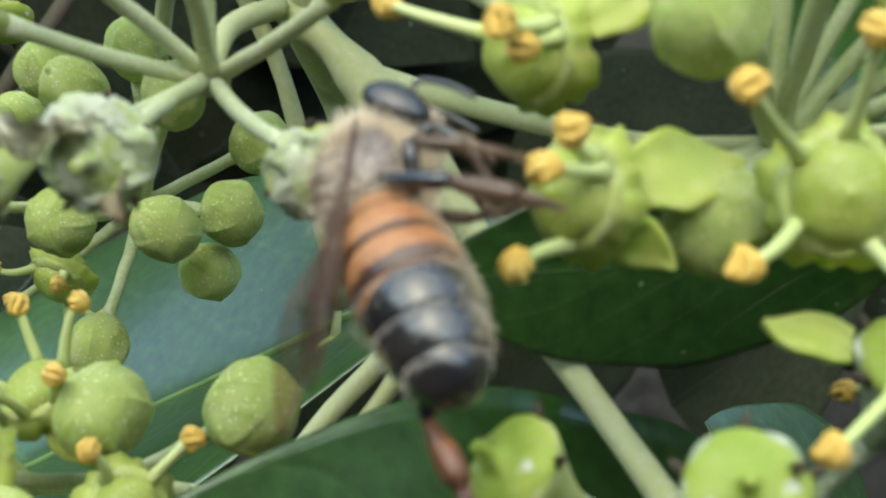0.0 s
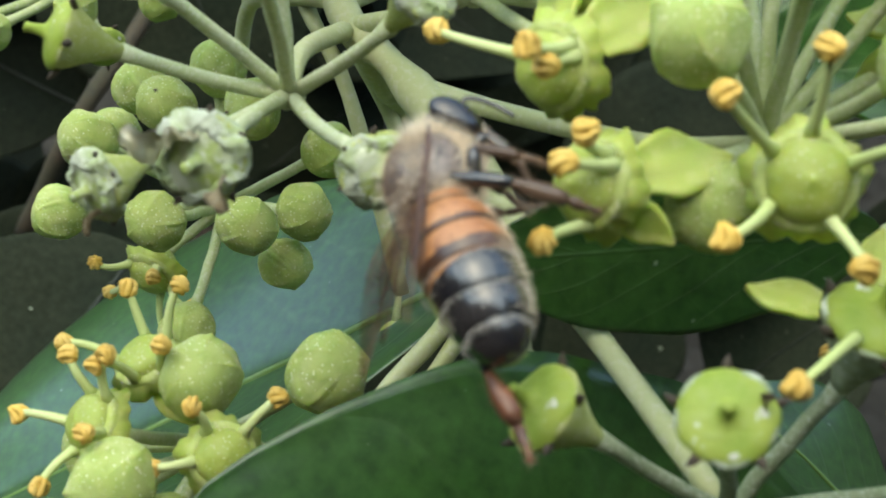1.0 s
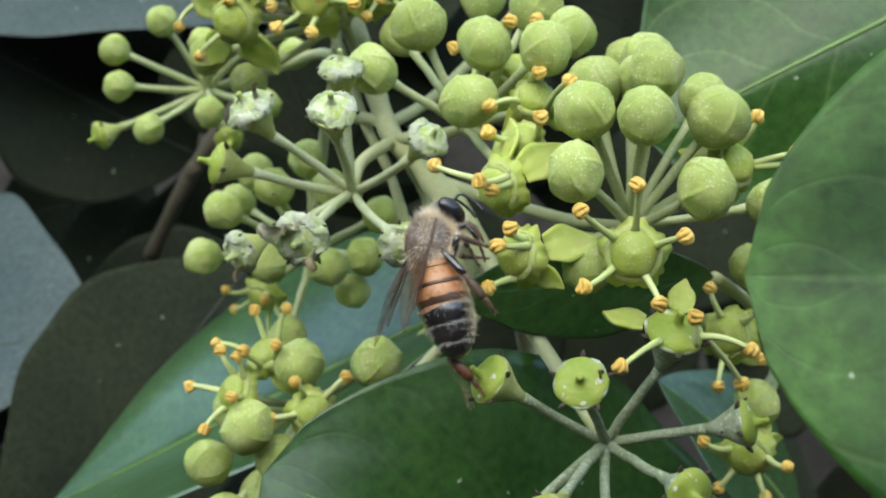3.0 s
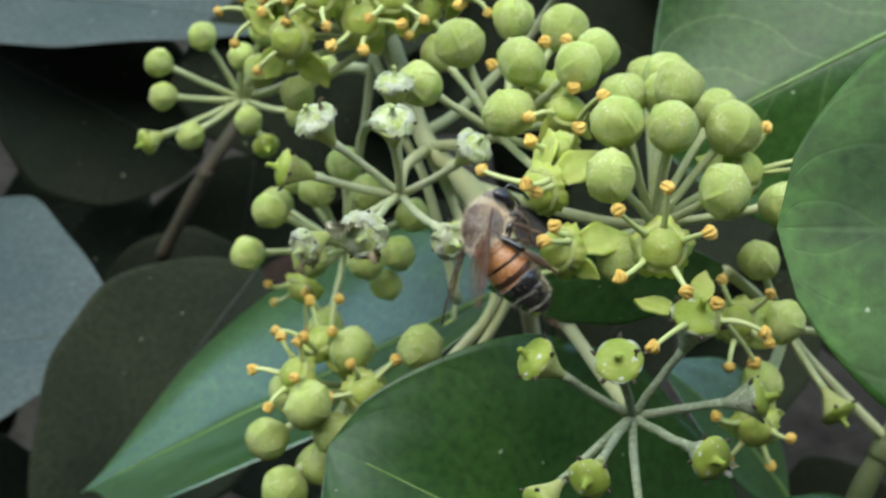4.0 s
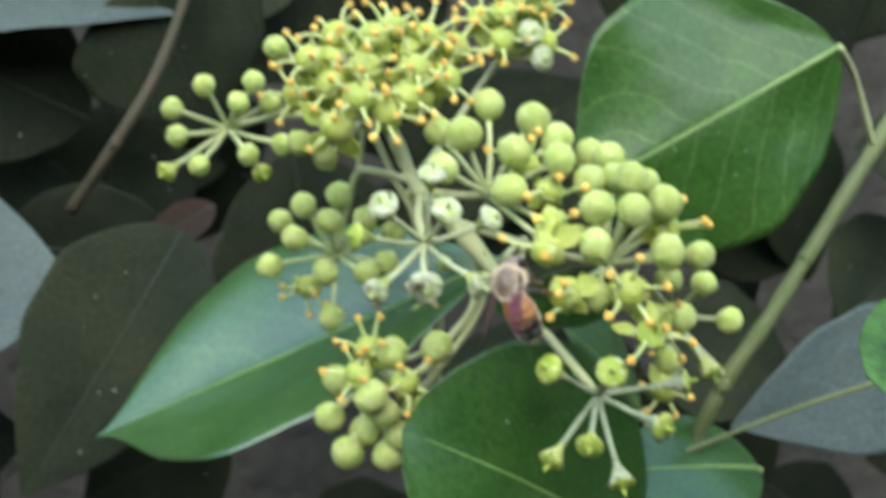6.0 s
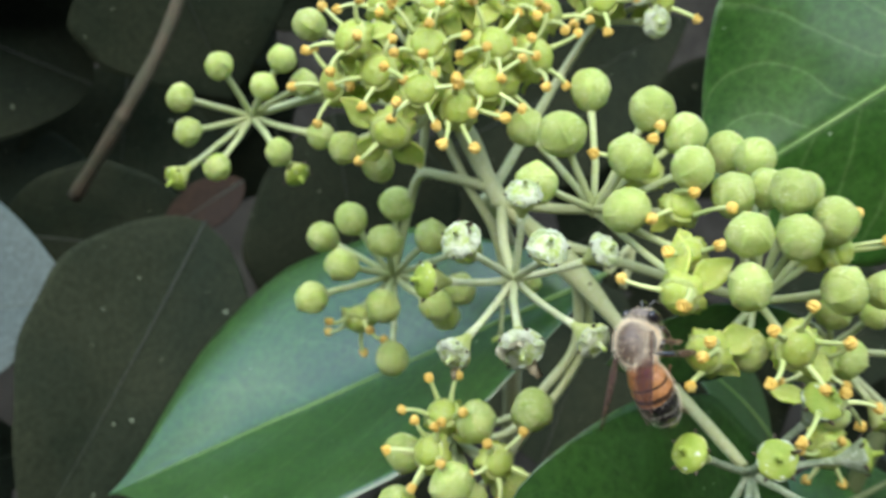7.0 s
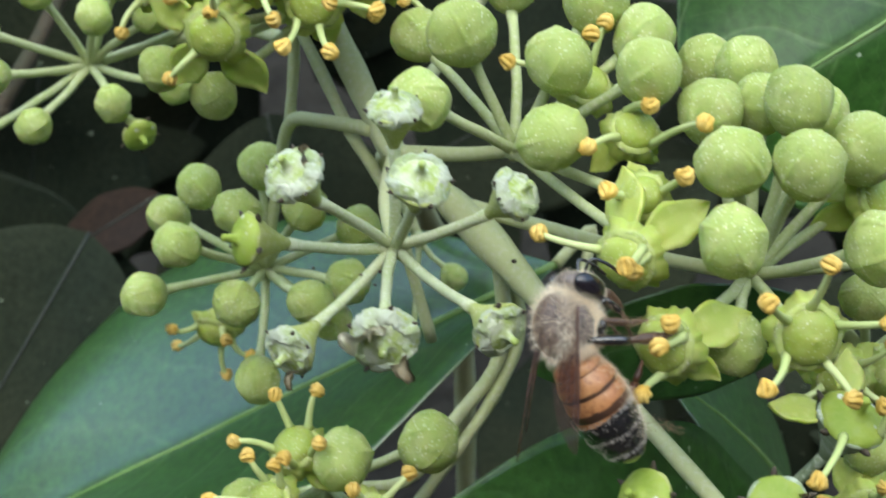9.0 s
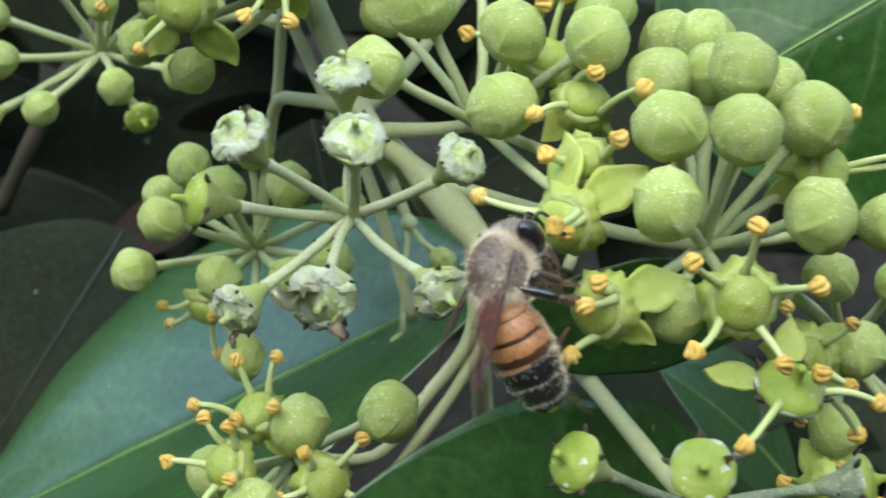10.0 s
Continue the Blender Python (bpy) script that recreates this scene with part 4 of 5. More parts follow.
    # two young buds hanging behind the stalks
    umbel("ivy_umbel", (-5.5, 100.5, -5.5), [(B, (-6.9, 98.7, -16.3), 1.15, {"ped": 0.28}), (B, (-2.8, 99.1, -8.9), 1.2, {"ped": 0.28})],
          "two small young ivy buds behind the stalks", peduncle=[(-7, 101, -1), (-8.6, 97, 3)])
    # shaded cluster low on the other side
    umbel("ivy_umbel", (27, 80, -13), [
        (B, (22.6, 70, -4.5), 1.9, {}), (B, (25, 71, -10.5), 2.1, {}), (B, (33, 73, -12), 1.9, {}), (B, (23, 70, -16), 2.0, {}),
        ("flower", (20.5, 69, -10), 1.9, {"axis": (-0.2, -0.9, 0.1)}), ("flower", (22, 68, -20), 1.9, {"axis": (-0.2, -0.9, -0.3)}), (S, (31, 74, -20), 1.7, {}),
        (B, (28.5, 72, -6), 1.8, {}),
    ], "shaded cluster of ivy buds and flowers", peduncle=[(31, 86, -18), (39.5, 89, -27)])


def stems():
    main = stem([(-17, 101, 24), (-12.1, 93.3, 14.2), (-9, 88, 6), (-6, 85, 3), (-2, 81, -1.5), (3, 73, -8), (9.8, 61.4, -16.3)], 1.2, 0.6,
         "pale green main ivy flower stalk, broad where it forks", knots=False, swell=(23, 0.7))
    bm = bmesh.new()
    ball(bm, (0, 0, 0), (0.2 * MM, 0.1 * MM, 0.17 * MM), 9, 6)
    part("speck", bm, DARK, main, "black speck of dirt").matrix_basis = Matrix.Translation(mm((-1.3, 78.1, -1.6)) - main.matrix_basis.translation)
    stem([(-9, 88, 5.5), (-7, 99, 1), (-3, 114, -7), (3, 134, -26), (5, 164, -90), (5, 185, -170)], 0.8, 1.4, "thin grey-green ivy branch")
    stem([(-16.1, 96.5, 6.5), (-15.2, 96.5, 12.6), (-15, 98, 17), (-17, 101, 24)], 0.45, 0.5, "slender upright ivy flower stalk", knots=False)
    stem([(-19.5, 104, 24), (-14.6, 96, 14), (-11.6, 91, 6.5), (-9, 90, 1), (-6, 92, -12)], 0.5, 0.5, "slender green ivy stalk beside the main stalk", knots=False)
    stem([(-1.5, 82.5, -1.5), (-0.2, 82.5, -8), (-2.6, 82, -13.5), (-8.1, 82, -20.6), (-14, 83, -28)], 0.5, 0.5, "straight pale ivy stalk beside the lower cluster", knots=False)
    stem([(46, 130, -130), (36, 98, -55), (35, 91, -40), (39, 89, -28), (46, 90.5, -19), (54, 94.5, -10), (66, 101, 3), (84, 112, 20), (120, 130, 45)], 1.2, 1.35, "olive green ivy branch between leaves", GREEN_STEM)
    stem([(-62, 198, -22), (-52, 190, -6.5), (-42, 194, 9), (-32, 205, 32)], 1.3, 1.0, "thin brown bare twig", TWIG)
    stem([(30, 86, -38), (62, 98, -35), (110, 112, -32)], 0.4, 0.45, "thin green trailing ivy stalk", GREEN_STEM)


def leaves():
    leaf((6, 97, -8), (-57, 122, -42), (-0.38, -0.27, 0.88), 62, LEAF, "large dark green ivy leaf reflecting the sky", fold=0.52, arch=0.0, wave=0.05, shape=(0.57, 1.45), shoulder=0.95, right=0.72, left=0.81, curl=0.5, fold_left=0.2, seed=1, petiole=[(10, 100, -6), (8, 97, -10)])
    leaf((22, 76, -48.4), (-16.5, 58, -18.4), (0.25, -0.8, 0.45), 42, LEAF_DEEP, "glossy dark green ivy leaf under the flowers", fold=0.1, arch=0.16, wave=0.06, shape=(0.52, 0.55), seed=2, petiole=[(28, 84, -48), (34.5, 92, -42)])
    leaf((55, 90, 23.5), (15, 85, 5), (-0.1, -0.95, 0.25), 38, LEAF_LIGHT, "broad green ivy leaf with pale midrib", fold=-0.24, arch=0.05, wave=0.07, shape=(0.58, 0.7), seed=3, curl=0.7, right=1.1, petiole=[(62, 98, 17), (68, 102, 5)])
    leaf((19.5, 70.5, -5.4), (-2.6, 67.6, -6.3), (0.05, -1.0, 0.05), 7.6, LEAF_DEEP, "dark green ivy leaf behind the open flowers", fold=0.1, arch=-0.06, shape=(0.5, 0.9), seed=4, left=1.15, right=1.0, ribs=False, petiole=[(23, 75, -8.5), (27, 80, -13)])
    leaf((48, 94, -45), (13, 77, -36), (-0.1, -0.7, 0.7), 17, LEAF_DEEP, "teal-green ivy leaf low down", seed=5, petiole=[(46, 98, -52), (36, 97, -54)])
    leaf((96, 120, -38), (47, 105, -42), (0.0, -0.9, 0.45), 26, LEAF_GREY, "dull grey-green ivy leaf low on the right", seed=6)
    leaf((-114, 186, -40), (-60, 164, -29), (0.35, -0.7, 0.6), 48, LEAF_GREY, "blue-grey ivy leaf on the far left", seed=7, left=1.3)
    leaf((-32, 205, -24), (-50, 198, -32), (0.1, -0.8, 0.5), 9, LEAF_BROWN, "dry reddish-brown ivy leaf far back", seed=30)
    leaf((-40, 170, -20), (-72, 145, -62), (0.1, -0.95, 0.2), 36, LEAF_DARK, "ivy leaf coloured dark to stand for deep shade", seed=8, group="shaded ivy leaves")
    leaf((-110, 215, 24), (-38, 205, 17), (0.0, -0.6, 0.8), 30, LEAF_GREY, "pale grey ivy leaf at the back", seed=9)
    leaf((33, 110, -40), (17, 102, -21.5), (-0.15, -0.5, 0.85), 17, LEAF, "dark green ivy leaf mirroring the sky behind the stalks", fold=0.2, shape=(0.5, 0.8), seed=42, petiole=[(35, 104, -46), (36, 98, -54)])
    rnd = random.Random(5)
    # the back leaves look shaded through their dark skin colour
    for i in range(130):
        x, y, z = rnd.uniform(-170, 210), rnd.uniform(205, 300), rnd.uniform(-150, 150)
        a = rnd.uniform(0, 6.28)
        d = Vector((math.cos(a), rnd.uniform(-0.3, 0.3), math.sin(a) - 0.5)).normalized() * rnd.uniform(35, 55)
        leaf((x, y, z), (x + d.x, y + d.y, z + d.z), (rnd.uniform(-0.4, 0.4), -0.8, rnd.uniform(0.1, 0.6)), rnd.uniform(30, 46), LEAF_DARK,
             "ivy leaf coloured dark to stand for deep shade", seed=10 + i, group="shaded ivy leaves", shape=(rnd.uniform(0.3, 0.45), 1.0))


NEAR_TIP = (12.5, 19.2, 0.7)


def near_leaf():
    top = leaf((56, 24, 4), NEAR_TIP, (-0.25, -0.9, 0.35), 32, LEAF_NEAR, "bright green speckled ivy leaf close by", fold=0.08, arch=0.1, shape=(0.55, 0.5), seed=20, ribs=False)
    blade = top.children[0]
    for x, y, r in ((34.4, -0.6, 0.33), (30.5, 5.2, 0.16), (27.0, -6.0, 0.14)):
        spot = Vector((x, y, 0)) * MM
        z = min((v.co for v in blade.data.vertices if v.co.z > 0), key=lambda c: (c.xy - spot.xy).length - 0.3 * c.z).z
        bm = bmesh.new()
        ball(bm, (0, 0, 0), (r * MM, r * 0.7 * MM, 0.09 * MM), 10, 6)
        part("speck", bm, DARK, blade, "small black spot").matrix_basis = Matrix.Translation(Vector((x * MM, y * MM, z)))
    return top


# ---- the bee ----
def hairs(bm, spots, rnd):
    """Fine tapered hairs, three-sided."""
    for p, d, ln, w in spots:
        d = d.normalized()
        s = d.orthogonal().normalized()
        k = d.cross(s)
        a = rnd.uniform(0, 6.28)
        s, k = s * math.cos(a) + k * math.sin(a), k * math.cos(a) - s * math.sin(a)
        tip = p + d * ln + s * ln * rnd.uniform(-0.25, 0.25)
        v = [bm.verts.new(p + s * w), bm.verts.new(p - s * w * 0.5 + k * w * 0.87), bm.verts.new(p - s * w * 0.5 - k * w * 0.87), bm.verts.new(tip)]
        for i in range(3):
            bm.faces.new((v[i], v[(i + 1) % 3], v[3]))


def shell(rnd, c, r, count, ln, w, keep=lambda p: True, lean=Vector((0, 0, 0))):
    out = []
    while len(out) < count:
        d = Vector((rnd.gauss(0, 1), rnd.gauss(0, 1), rnd.gauss(0, 1))).normalized()
        if not keep(d):
            continue
        p = Vector((c[0] + d.x * r[0], c[1] + d.y * r[1], c[2] + d.z * r[2])) * MM
        out.append((p, d + lean + Vector((rnd.uniform(-0.4, 0.4), rnd.uniform(-0.4, 0.4), rnd.uniform(-0.4, 0.4))), ln * MM * rnd.uniform(0.5, 1.15), w * MM))
    return out


def limb(bee_ob, name, joints, radii, mats, label):
    """A leg: femur, tibia and tarsus in the bee's space."""
    names = ("femur", "tibia", "tarsus")
    root = None
    extra = []
    o = Vector(joints[0]) * MM
    for i in range(3):
        bm = bmesh.new()
        a, b = Vector(joints[i]) * MM - o, Vector(joints[i + 1]) * MM - o
        r0, r1, r2 = radii[i]
        flat = [a.lerp(b, u) for u in (0, 0.15, 0.45, 0.8, 1)]
        if i == 2:
            flat = [a.lerp(b, u) + Vector((0, 0, 0.03 * MM * math.sin(u * 20))) for u in (0, 0.2, 0.4, 0.6, 0.8, 1)]
            rr = [r0 * 0.7, r0, r0 * 0.9, r1 * 0.7, r1 * 0.6, r2]
        else:
            rr = [r0 * 0.8, r0, r1, r1, r2]
        tube(bm, flat, [q * MM for q in rr], 8)
        rnd = random.Random(i)
        for _ in range(110):
            u = rnd.random()
            d = Vector((rnd.gauss(0, 1), rnd.gauss(0, 1), rnd.gauss(0, 1))).normalized()
            extra.append((a.lerp(b, u) + d * r1 * MM * 0.8, d + (b - a).normalized() * 0.7, 0.3 * MM, 0.012 * MM))
        if i == 0:
            root = part(name, bm, mats[0], bee_ob, label)
            root.matrix_basis = Matrix.Translation(o)
        else:
            part(names[i], bm, mats[i], root)
    bm = bmesh.new()
    hairs(bm, extra, rnd)
    part("leg_hair", bm, BROWNHAIR, root, "short brown leg hair", smooth=False, kind="stuff")
    return root


def wing(bee_ob, name, root, m, length, width, side, label):
    """A membranous wing with veins, lying in its own x (out) y (along) plane."""
    bm = bmesh.new()
    n = 22
    up, lo = [], []

    def edge(u):
        lead = 0.12 * math.sin(math.pi * u) + 0.02
        trail = -width * math.sin(math.pi * min(1, u * 0.93 + 0.04)) ** 0.8 * (0.4 + 0.6 * u)
        return lead, trail

    rows = []
    for i in range(n + 1):
        u = i / n
        a, b = edge(u)
        rows.append([Vector((side * (a + (b - a) * j / 6) * 1.0, -u * length, 0.05 * math.sin(j * 1.9 + u * 6) + 0.12 * math.sin(u * 3))) * MM for j in range(7)])
    vs = [[bm.verts.new(p) for p in r] for r in rows]
    for i in range(n):
        for j in range(6):
            bm.faces.new((vs[i][j], vs[i + 1][j], vs[i + 1][j + 1], vs[i][j + 1]))
    bmesh.ops.solidify(bm, geom=bm.faces[:], thickness=0.000012)
    w = part(name, bm, WING, bee_ob, label)
    w.matrix_basis = Matrix.Translation(Vector(root) * MM) @ m
    for js, u0, u1, r in (((0, 0), 0, 0.97, 0.06), ((1, 1), 0, 0.9, 0.04), ((2, 3), 0, 0.8, 0.035), ((3, 5), 0, 0.7, 0.03), ((5, 6), 0.0, 0.6, 0.03)):
        bm = bmesh.new()
        pts = []
        for k in range(12):
            u = u0 + (u1 - u0) * k / 11
            f = js[0] + (js[1] - js[0]) * k / 11
            r0 = rows[min(n, int(u * n))]
            q = r0[int(f)].lerp(r0[min(6, int(f) + 1)], f - int(f))
            pts.append(q + Vector((0, 0, 0.01 * MM)))
        tube(bm, pts, [r * MM * (1 - 0.6 * k / 11) for k in range(12)], 5)
        part("vein", bm, VEIN, w)
    for u, j0, j1 in ((0.35, 1, 3), (0.5, 2, 5), (0.62, 1, 4), (0.75, 1, 3)):
        r0 = rows[int(u * n)]
        r1 = rows[min(n, int((u + 0.08) * n))]
        bm = bmesh.new()
        tube(bm, [r0[j0], r0[j0].lerp(r1[j1], 0.5), r1[j1]], 0.026 * MM, 5)
        part("vein", bm, VEIN, w)
    return w


def wing_turn(tip, s):
    """The turn of a folded wing that points along tip, its leading edge low on the flank."""
    y = -Vector(tip).normalized()
    x = Vector((0.88, 0, -0.47 * s))
    x = (x - y * x.dot(y)).normalized()
    return Matrix((x, y, x.cross(y))).transposed().to_4x4()


def bee():
    b = thing("honey_bee", Matrix(), "honey bee with orange and black abdomen feeding on an ivy flower", "bee")
    rnd = random.Random(3)
    bm = bmesh.new()
    ball(bm, (0, 0, 0), (1.9 * MM, 2.2 * MM, 1.85 * MM), 26, 18)
    for v in bm.verts:
        if v.co.y < -1.2 * MM and v.co.z > 0.3 * MM:
            v.co.z *= 0.92
    thorax = part("thorax", bm, THORAX, b, "dark furry thorax")

    def furred(d):
        back = (d.x / 0.66) ** 2 + ((d.y + 0.05) / 0.76) ** 2 if d.z > 0 else 9.0
        flank = (d.y / 0.6) ** 2 + ((d.z + 0.1) / 0.5) ** 2 if abs(d.x) > 0.5 else 9.0
        return min(1.0, max(0.03, (back - 1.0) * 0.6), max(0.05, flank - 0.4))

    bm = bmesh.new()
    hairs(bm, shell(rnd, (0, 0, 0), (1.85, 2.15, 1.8), 9500, 0.85, 0.012, lambda d: rnd.random() < furred(d), Vector((0, -0.15, 0))), rnd)
    part("fur", bm, FUZZ, thorax, "pale tan fur", smooth=False, kind="stuff")
    bm = bmesh.new()
    hairs(bm, shell(rnd, (0, 0, 0), (1.87, 2.17, 1.82), 2200, 0.2, 0.012, lambda d: d.z > 0.45 and abs(d.x) < 0.68, Vector((0, -0.6, 0))), rnd)
    part("short_fur", bm, BROWNHAIR, thorax, "short brown fur", smooth=False, kind="stuff")
    # head
    bm = bmesh.new()
    ball(bm, (0, 0, 0), (1.75 * MM, 0.95 * MM, 1.55 * MM), 22, 14)
    for v in bm.verts:
        if v.co.z < 0:
            v.co.x *= 1 + 0.2 * v.co.z / (1.55 * MM)
            v.co.y += 0.25 * MM * (v.co.z / (1.55 * MM)) ** 2
    hd = part("head", bm, THORAX, b, "dark head with pale face hair")
    hd.matrix_basis = pose(0, 2.15 * MM, -0.95 * MM, -32, 0, 0)
    for s in (-1, 1):
        bm = bmesh.new()
        ball(bm, (0, 0, 0), (0.55 * MM, 0.75 * MM, 1.25 * MM), 18, 14)
        e = part("compound_eye", bm, EYE, hd, "glossy black compound eye")
        e.matrix_basis = pose(s * 1.38 * MM, 0.12 * MM, 0.15 * MM, 8, s * 12, 0)
        bm = bmesh.new()
        p = [Vector(q) * MM for q in ((s * 0.3, 0.85, 0.3), (s * 0.65, 1.6, 0.6), (s * 0.75, 1.95, 0.35), (s * 0.85, 2.15, -0.6), (s * 0.9, 2.1, -1.6))]
        tube(bm, smooth_path(p, 5), 0.115 * MM, 8)
        part("antenna", bm, CHITIN, hd, "thin black elbowed antenna")
    bm = bmesh.new()
    hairs(bm, shell(rnd, (0, 0, 0), (1.55, 0.95, 1.5), 2600, 0.42, 0.011, lambda d: abs(d.x) < 0.7 and (d.z < 0.3 or rnd.random() < 0.06)), rnd)
    part("face_hair", bm, FUZZ, hd, "pale tan face hair", smooth=False, kind="stuff")
    bm = bmesh.new()
    tube(bm, [Vector(q) * MM for q in ((0, 0.7, -1.3), (0, 1.0, -2.0), (0, 0.9, -2.8), (0, 0.7, -3.3))], [0.35 * MM, 0.26 * MM, 0.16 * MM, 0.07 * MM], 8)
    part("tongue", bm, BROWNLEG, hd, "brown extended tongue")
    # abdomen: overlapping rings
    bm = bmesh.new()
    ball(bm, (0, -3.7 * MM, 0), (1.5 * MM, 3.6 * MM, 1.45 * MM), 20, 14)
    ab = part("abdomen", bm, CHITIN, b, "plump banded abdomen")
    ab.matrix_basis = pose(0, -1.8 * MM, -0.25 * MM, 0, 0, 0)
    prof = lambda u: 2.0 * (math.sqrt(max(0.0, 1 - ((u - 0.42) / 0.588) ** 2)) if u > 0.42 else 0.6 + 0.4 * math.sin(0.5 * math.pi * u / 0.42)) * (0.5 + 0.5 * min(1, u / 0.08))
    cuts = [0.0, 0.14, 0.31, 0.49, 0.67, 0.84, 1.0]
    LEN = 8.0
    for i in range(6):
        bm = bmesh.new()
        u0, u1 = cuts[i], cuts[i + 1]
        ends = []
        m = 20
        for k in range(m + 1):
            u = u0 + (u1 - u0) * k / m
            bulge = 0.07 * math.sin(math.pi * k / m) + 0.06 * k / m
            ends.append((max(0.0, prof(u) + bulge * (1 if u < 0.97 else 0.2)), -u * LEN))
        if i == 5:
            ends[-1] = (0.0, -LEN * 1.005)
            ends[-2] = (0.45, -LEN * 0.985)
        else:
            ends.append((ends[-1][0] - 0.16, ends[-1][1] + 0.02))
        lathe(bm, [(r * MM, z * MM) for r, z in ends], 56, lambda a, u: 1.0 - 0.1 * max(0, -math.sin(a)) ** 2)
        for f in bm.faces:
            z = -f.calc_center_median().z / (LEN * MM)
            q = (z - u0) / (u1 - u0)
            c = f.calc_center_median()
            dark = {0: 0.97, 1: 0.83, 2: 0.62, 3: 0.06 + 0.4 * max(0.0, -c.y / (2 * MM) - 0.3), 4: -1, 5: -1}[i]
            f.material_index = 1 if q > dark + 0.07 * noise.noise(c * 900) else 0
        bmesh.ops.rotate(bm, verts=bm.verts, matrix=Matrix.Rotation(-math.pi / 2, 3, "X") @ Matrix.Rotation(0, 3, "Z"))
        for v in bm.verts:
            v.co.y = -abs(v.co.y)
            v.co.z -= 0.004 * (v.co.y / MM) ** 2 * MM
        bmesh.ops.recalc_face_normals(bm, faces=bm.faces[:])
        ring = part("tergite", bm, [ORANGE, BAND if i < 3 else CHITIN], b, "orange abdomen ring with a dark hind edge" if i < 4 else "glossy black abdomen ring")
        ring.parent = ab
        if i in (3, 4, 5):
            pale = []
            for k in range(640):
                a = rnd.uniform(0, 2 * math.pi)
                if k > 320 and noise.noise(Vector((3 * math.cos(a), 3 * math.sin(a), i))) < 0.0:
                    continue
                q = 0.02 + 0.1 * rnd.random() if k <= 320 else 0.05 + (0.6 if i < 5 else 0.2) * rnd.random() ** 1.3
                u = u0 + (u1 - u0) * (q + 0.03 * math.sin(5 * a))
                r = prof(u) + 0.06
                p = Vector((r * math.cos(a), -u * LEN, r * math.sin(a) - 0.004 * (u * LEN) ** 2)) * MM
                pale.append((p, Vector((math.cos(a) * 0.2, -1, math.sin(a) * 0.2)), 0.24 * MM, 0.009 * MM))
            bm = bmesh.new()
            hairs(bm, pale, rnd)
            part("hair_band", bm, GREYHAIR, ab, "grey band of short hair", smooth=False, kind="stuff")
    fringe = []
    for _ in range(1500):
        a = rnd.choice((-0.85, math.pi + 0.85)) + rnd.gauss(0, 0.32)
        u = rnd.uniform(0.02, 0.82)
        r = prof(u)
        p = Vector((r * math.cos(a), -u * LEN, r * math.sin(a) - 0.004 * (u * LEN) ** 2)) * MM
        fringe.append((p, Vector((math.cos(a), -0.6, math.sin(a))), 0.5 * MM * rnd.uniform(0.4, 1.1), 0.009 * MM))
    bm = bmesh.new()
    hairs(bm, fringe, rnd)
    part("fringe", bm, FUZZ, ab, "pale fringe of hair", smooth=False, kind="stuff")
    # legs
    C3 = (CHITIN, CHITIN, BROWNLEG)
    front = [(0.22, 0.26, 0.18), (0.17, 0.22, 0.17), (0.14, 0.13, 0.07)]
    middle = [(0.24, 0.3, 0.2), (0.18, 0.24, 0.18), (0.15, 0.14, 0.07)]
    hind = [(0.26, 0.33, 0.24), (0.26, 0.46, 0.3), (0.24, 0.2, 0.12)]
    for s in (-1, 1):
        limb(b, "front_leg", [(s * 0.8, 1.0, -1.5), (s * 1.3, 1.6, -2.1), (s * 1.2, 0.75, -3.3), (s * 0.7, -0.7, -4.3)], front, C3, "dark jointed front leg")
        limb(b, "middle_leg", [(s * 0.9, -1.3, -1.7), (s * 2.0, 0.3, -1.5), (s * 1.9, 0.15, -3.4), (s * 1.2, 0.3, -5.1)], middle, (CHITIN, BROWNLEG, BROWNLEG), "dark jointed middle leg")
    hr = limb(b, "hind_leg", [(1.5, -0.9, -0.6), (2.4, -2.6, -2.4), (2.3, -4.0, -4.1), (1.9, -4.8, -5.3)], [(0.24, 0.32, 0.24), (0.22, 0.36, 0.3), (0.26, 0.17, 0.07)], (CHITIN, BROWNLEG, BROWNLEG), "brown jointed hind leg")
    hl = limb(b, "hind_leg", [(-0.7, -4.4, -1.7), (-1.1, -8.2, -2.5), (-1.2, -10.3, -3.6), (-1.2, -11.9, -4.1)], hind, (CHITIN, RUSTLEG, RUSTLEG), "long rust-brown hind leg")
    # wings
    ws = []
    for s, fore, rear in ((-1, (-0.3, -8.9, 1.7), (-0.6, -6.3, 1.0)), (1, (-1.0, -8.3, 0.5), (-0.9, -6.2, 0.2))):
        ws.append(wing(b, "forewing", (s * 1.75 if s < 0 else 2.0, 0.3 if s < 0 else 1.2, 0.5 if s < 0 else 0.25), wing_turn(fore, s), 8.8, 2.2, s, "clear veined forewing with a brownish tint"))
        ws.append(wing(b, "hindwing", (s * 1.65 if s < 0 else 1.9, -0.4 if s < 0 else 0.5, 0.45 if s < 0 else 0.2), wing_turn(rear, s), 6.3, 1.8, s, "clear veined hindwing"))
    b.scale = (0.97, 0.97, 0.97)
    return b, ab, hl, hr, ws


setting()
stock()
umbels()
stems()
leaves()
RIGHT_LEAF = near_leaf()
BEE_OB, ABDOMEN, LEFT_HIND, RIGHT_HIND, WINGS = bee()

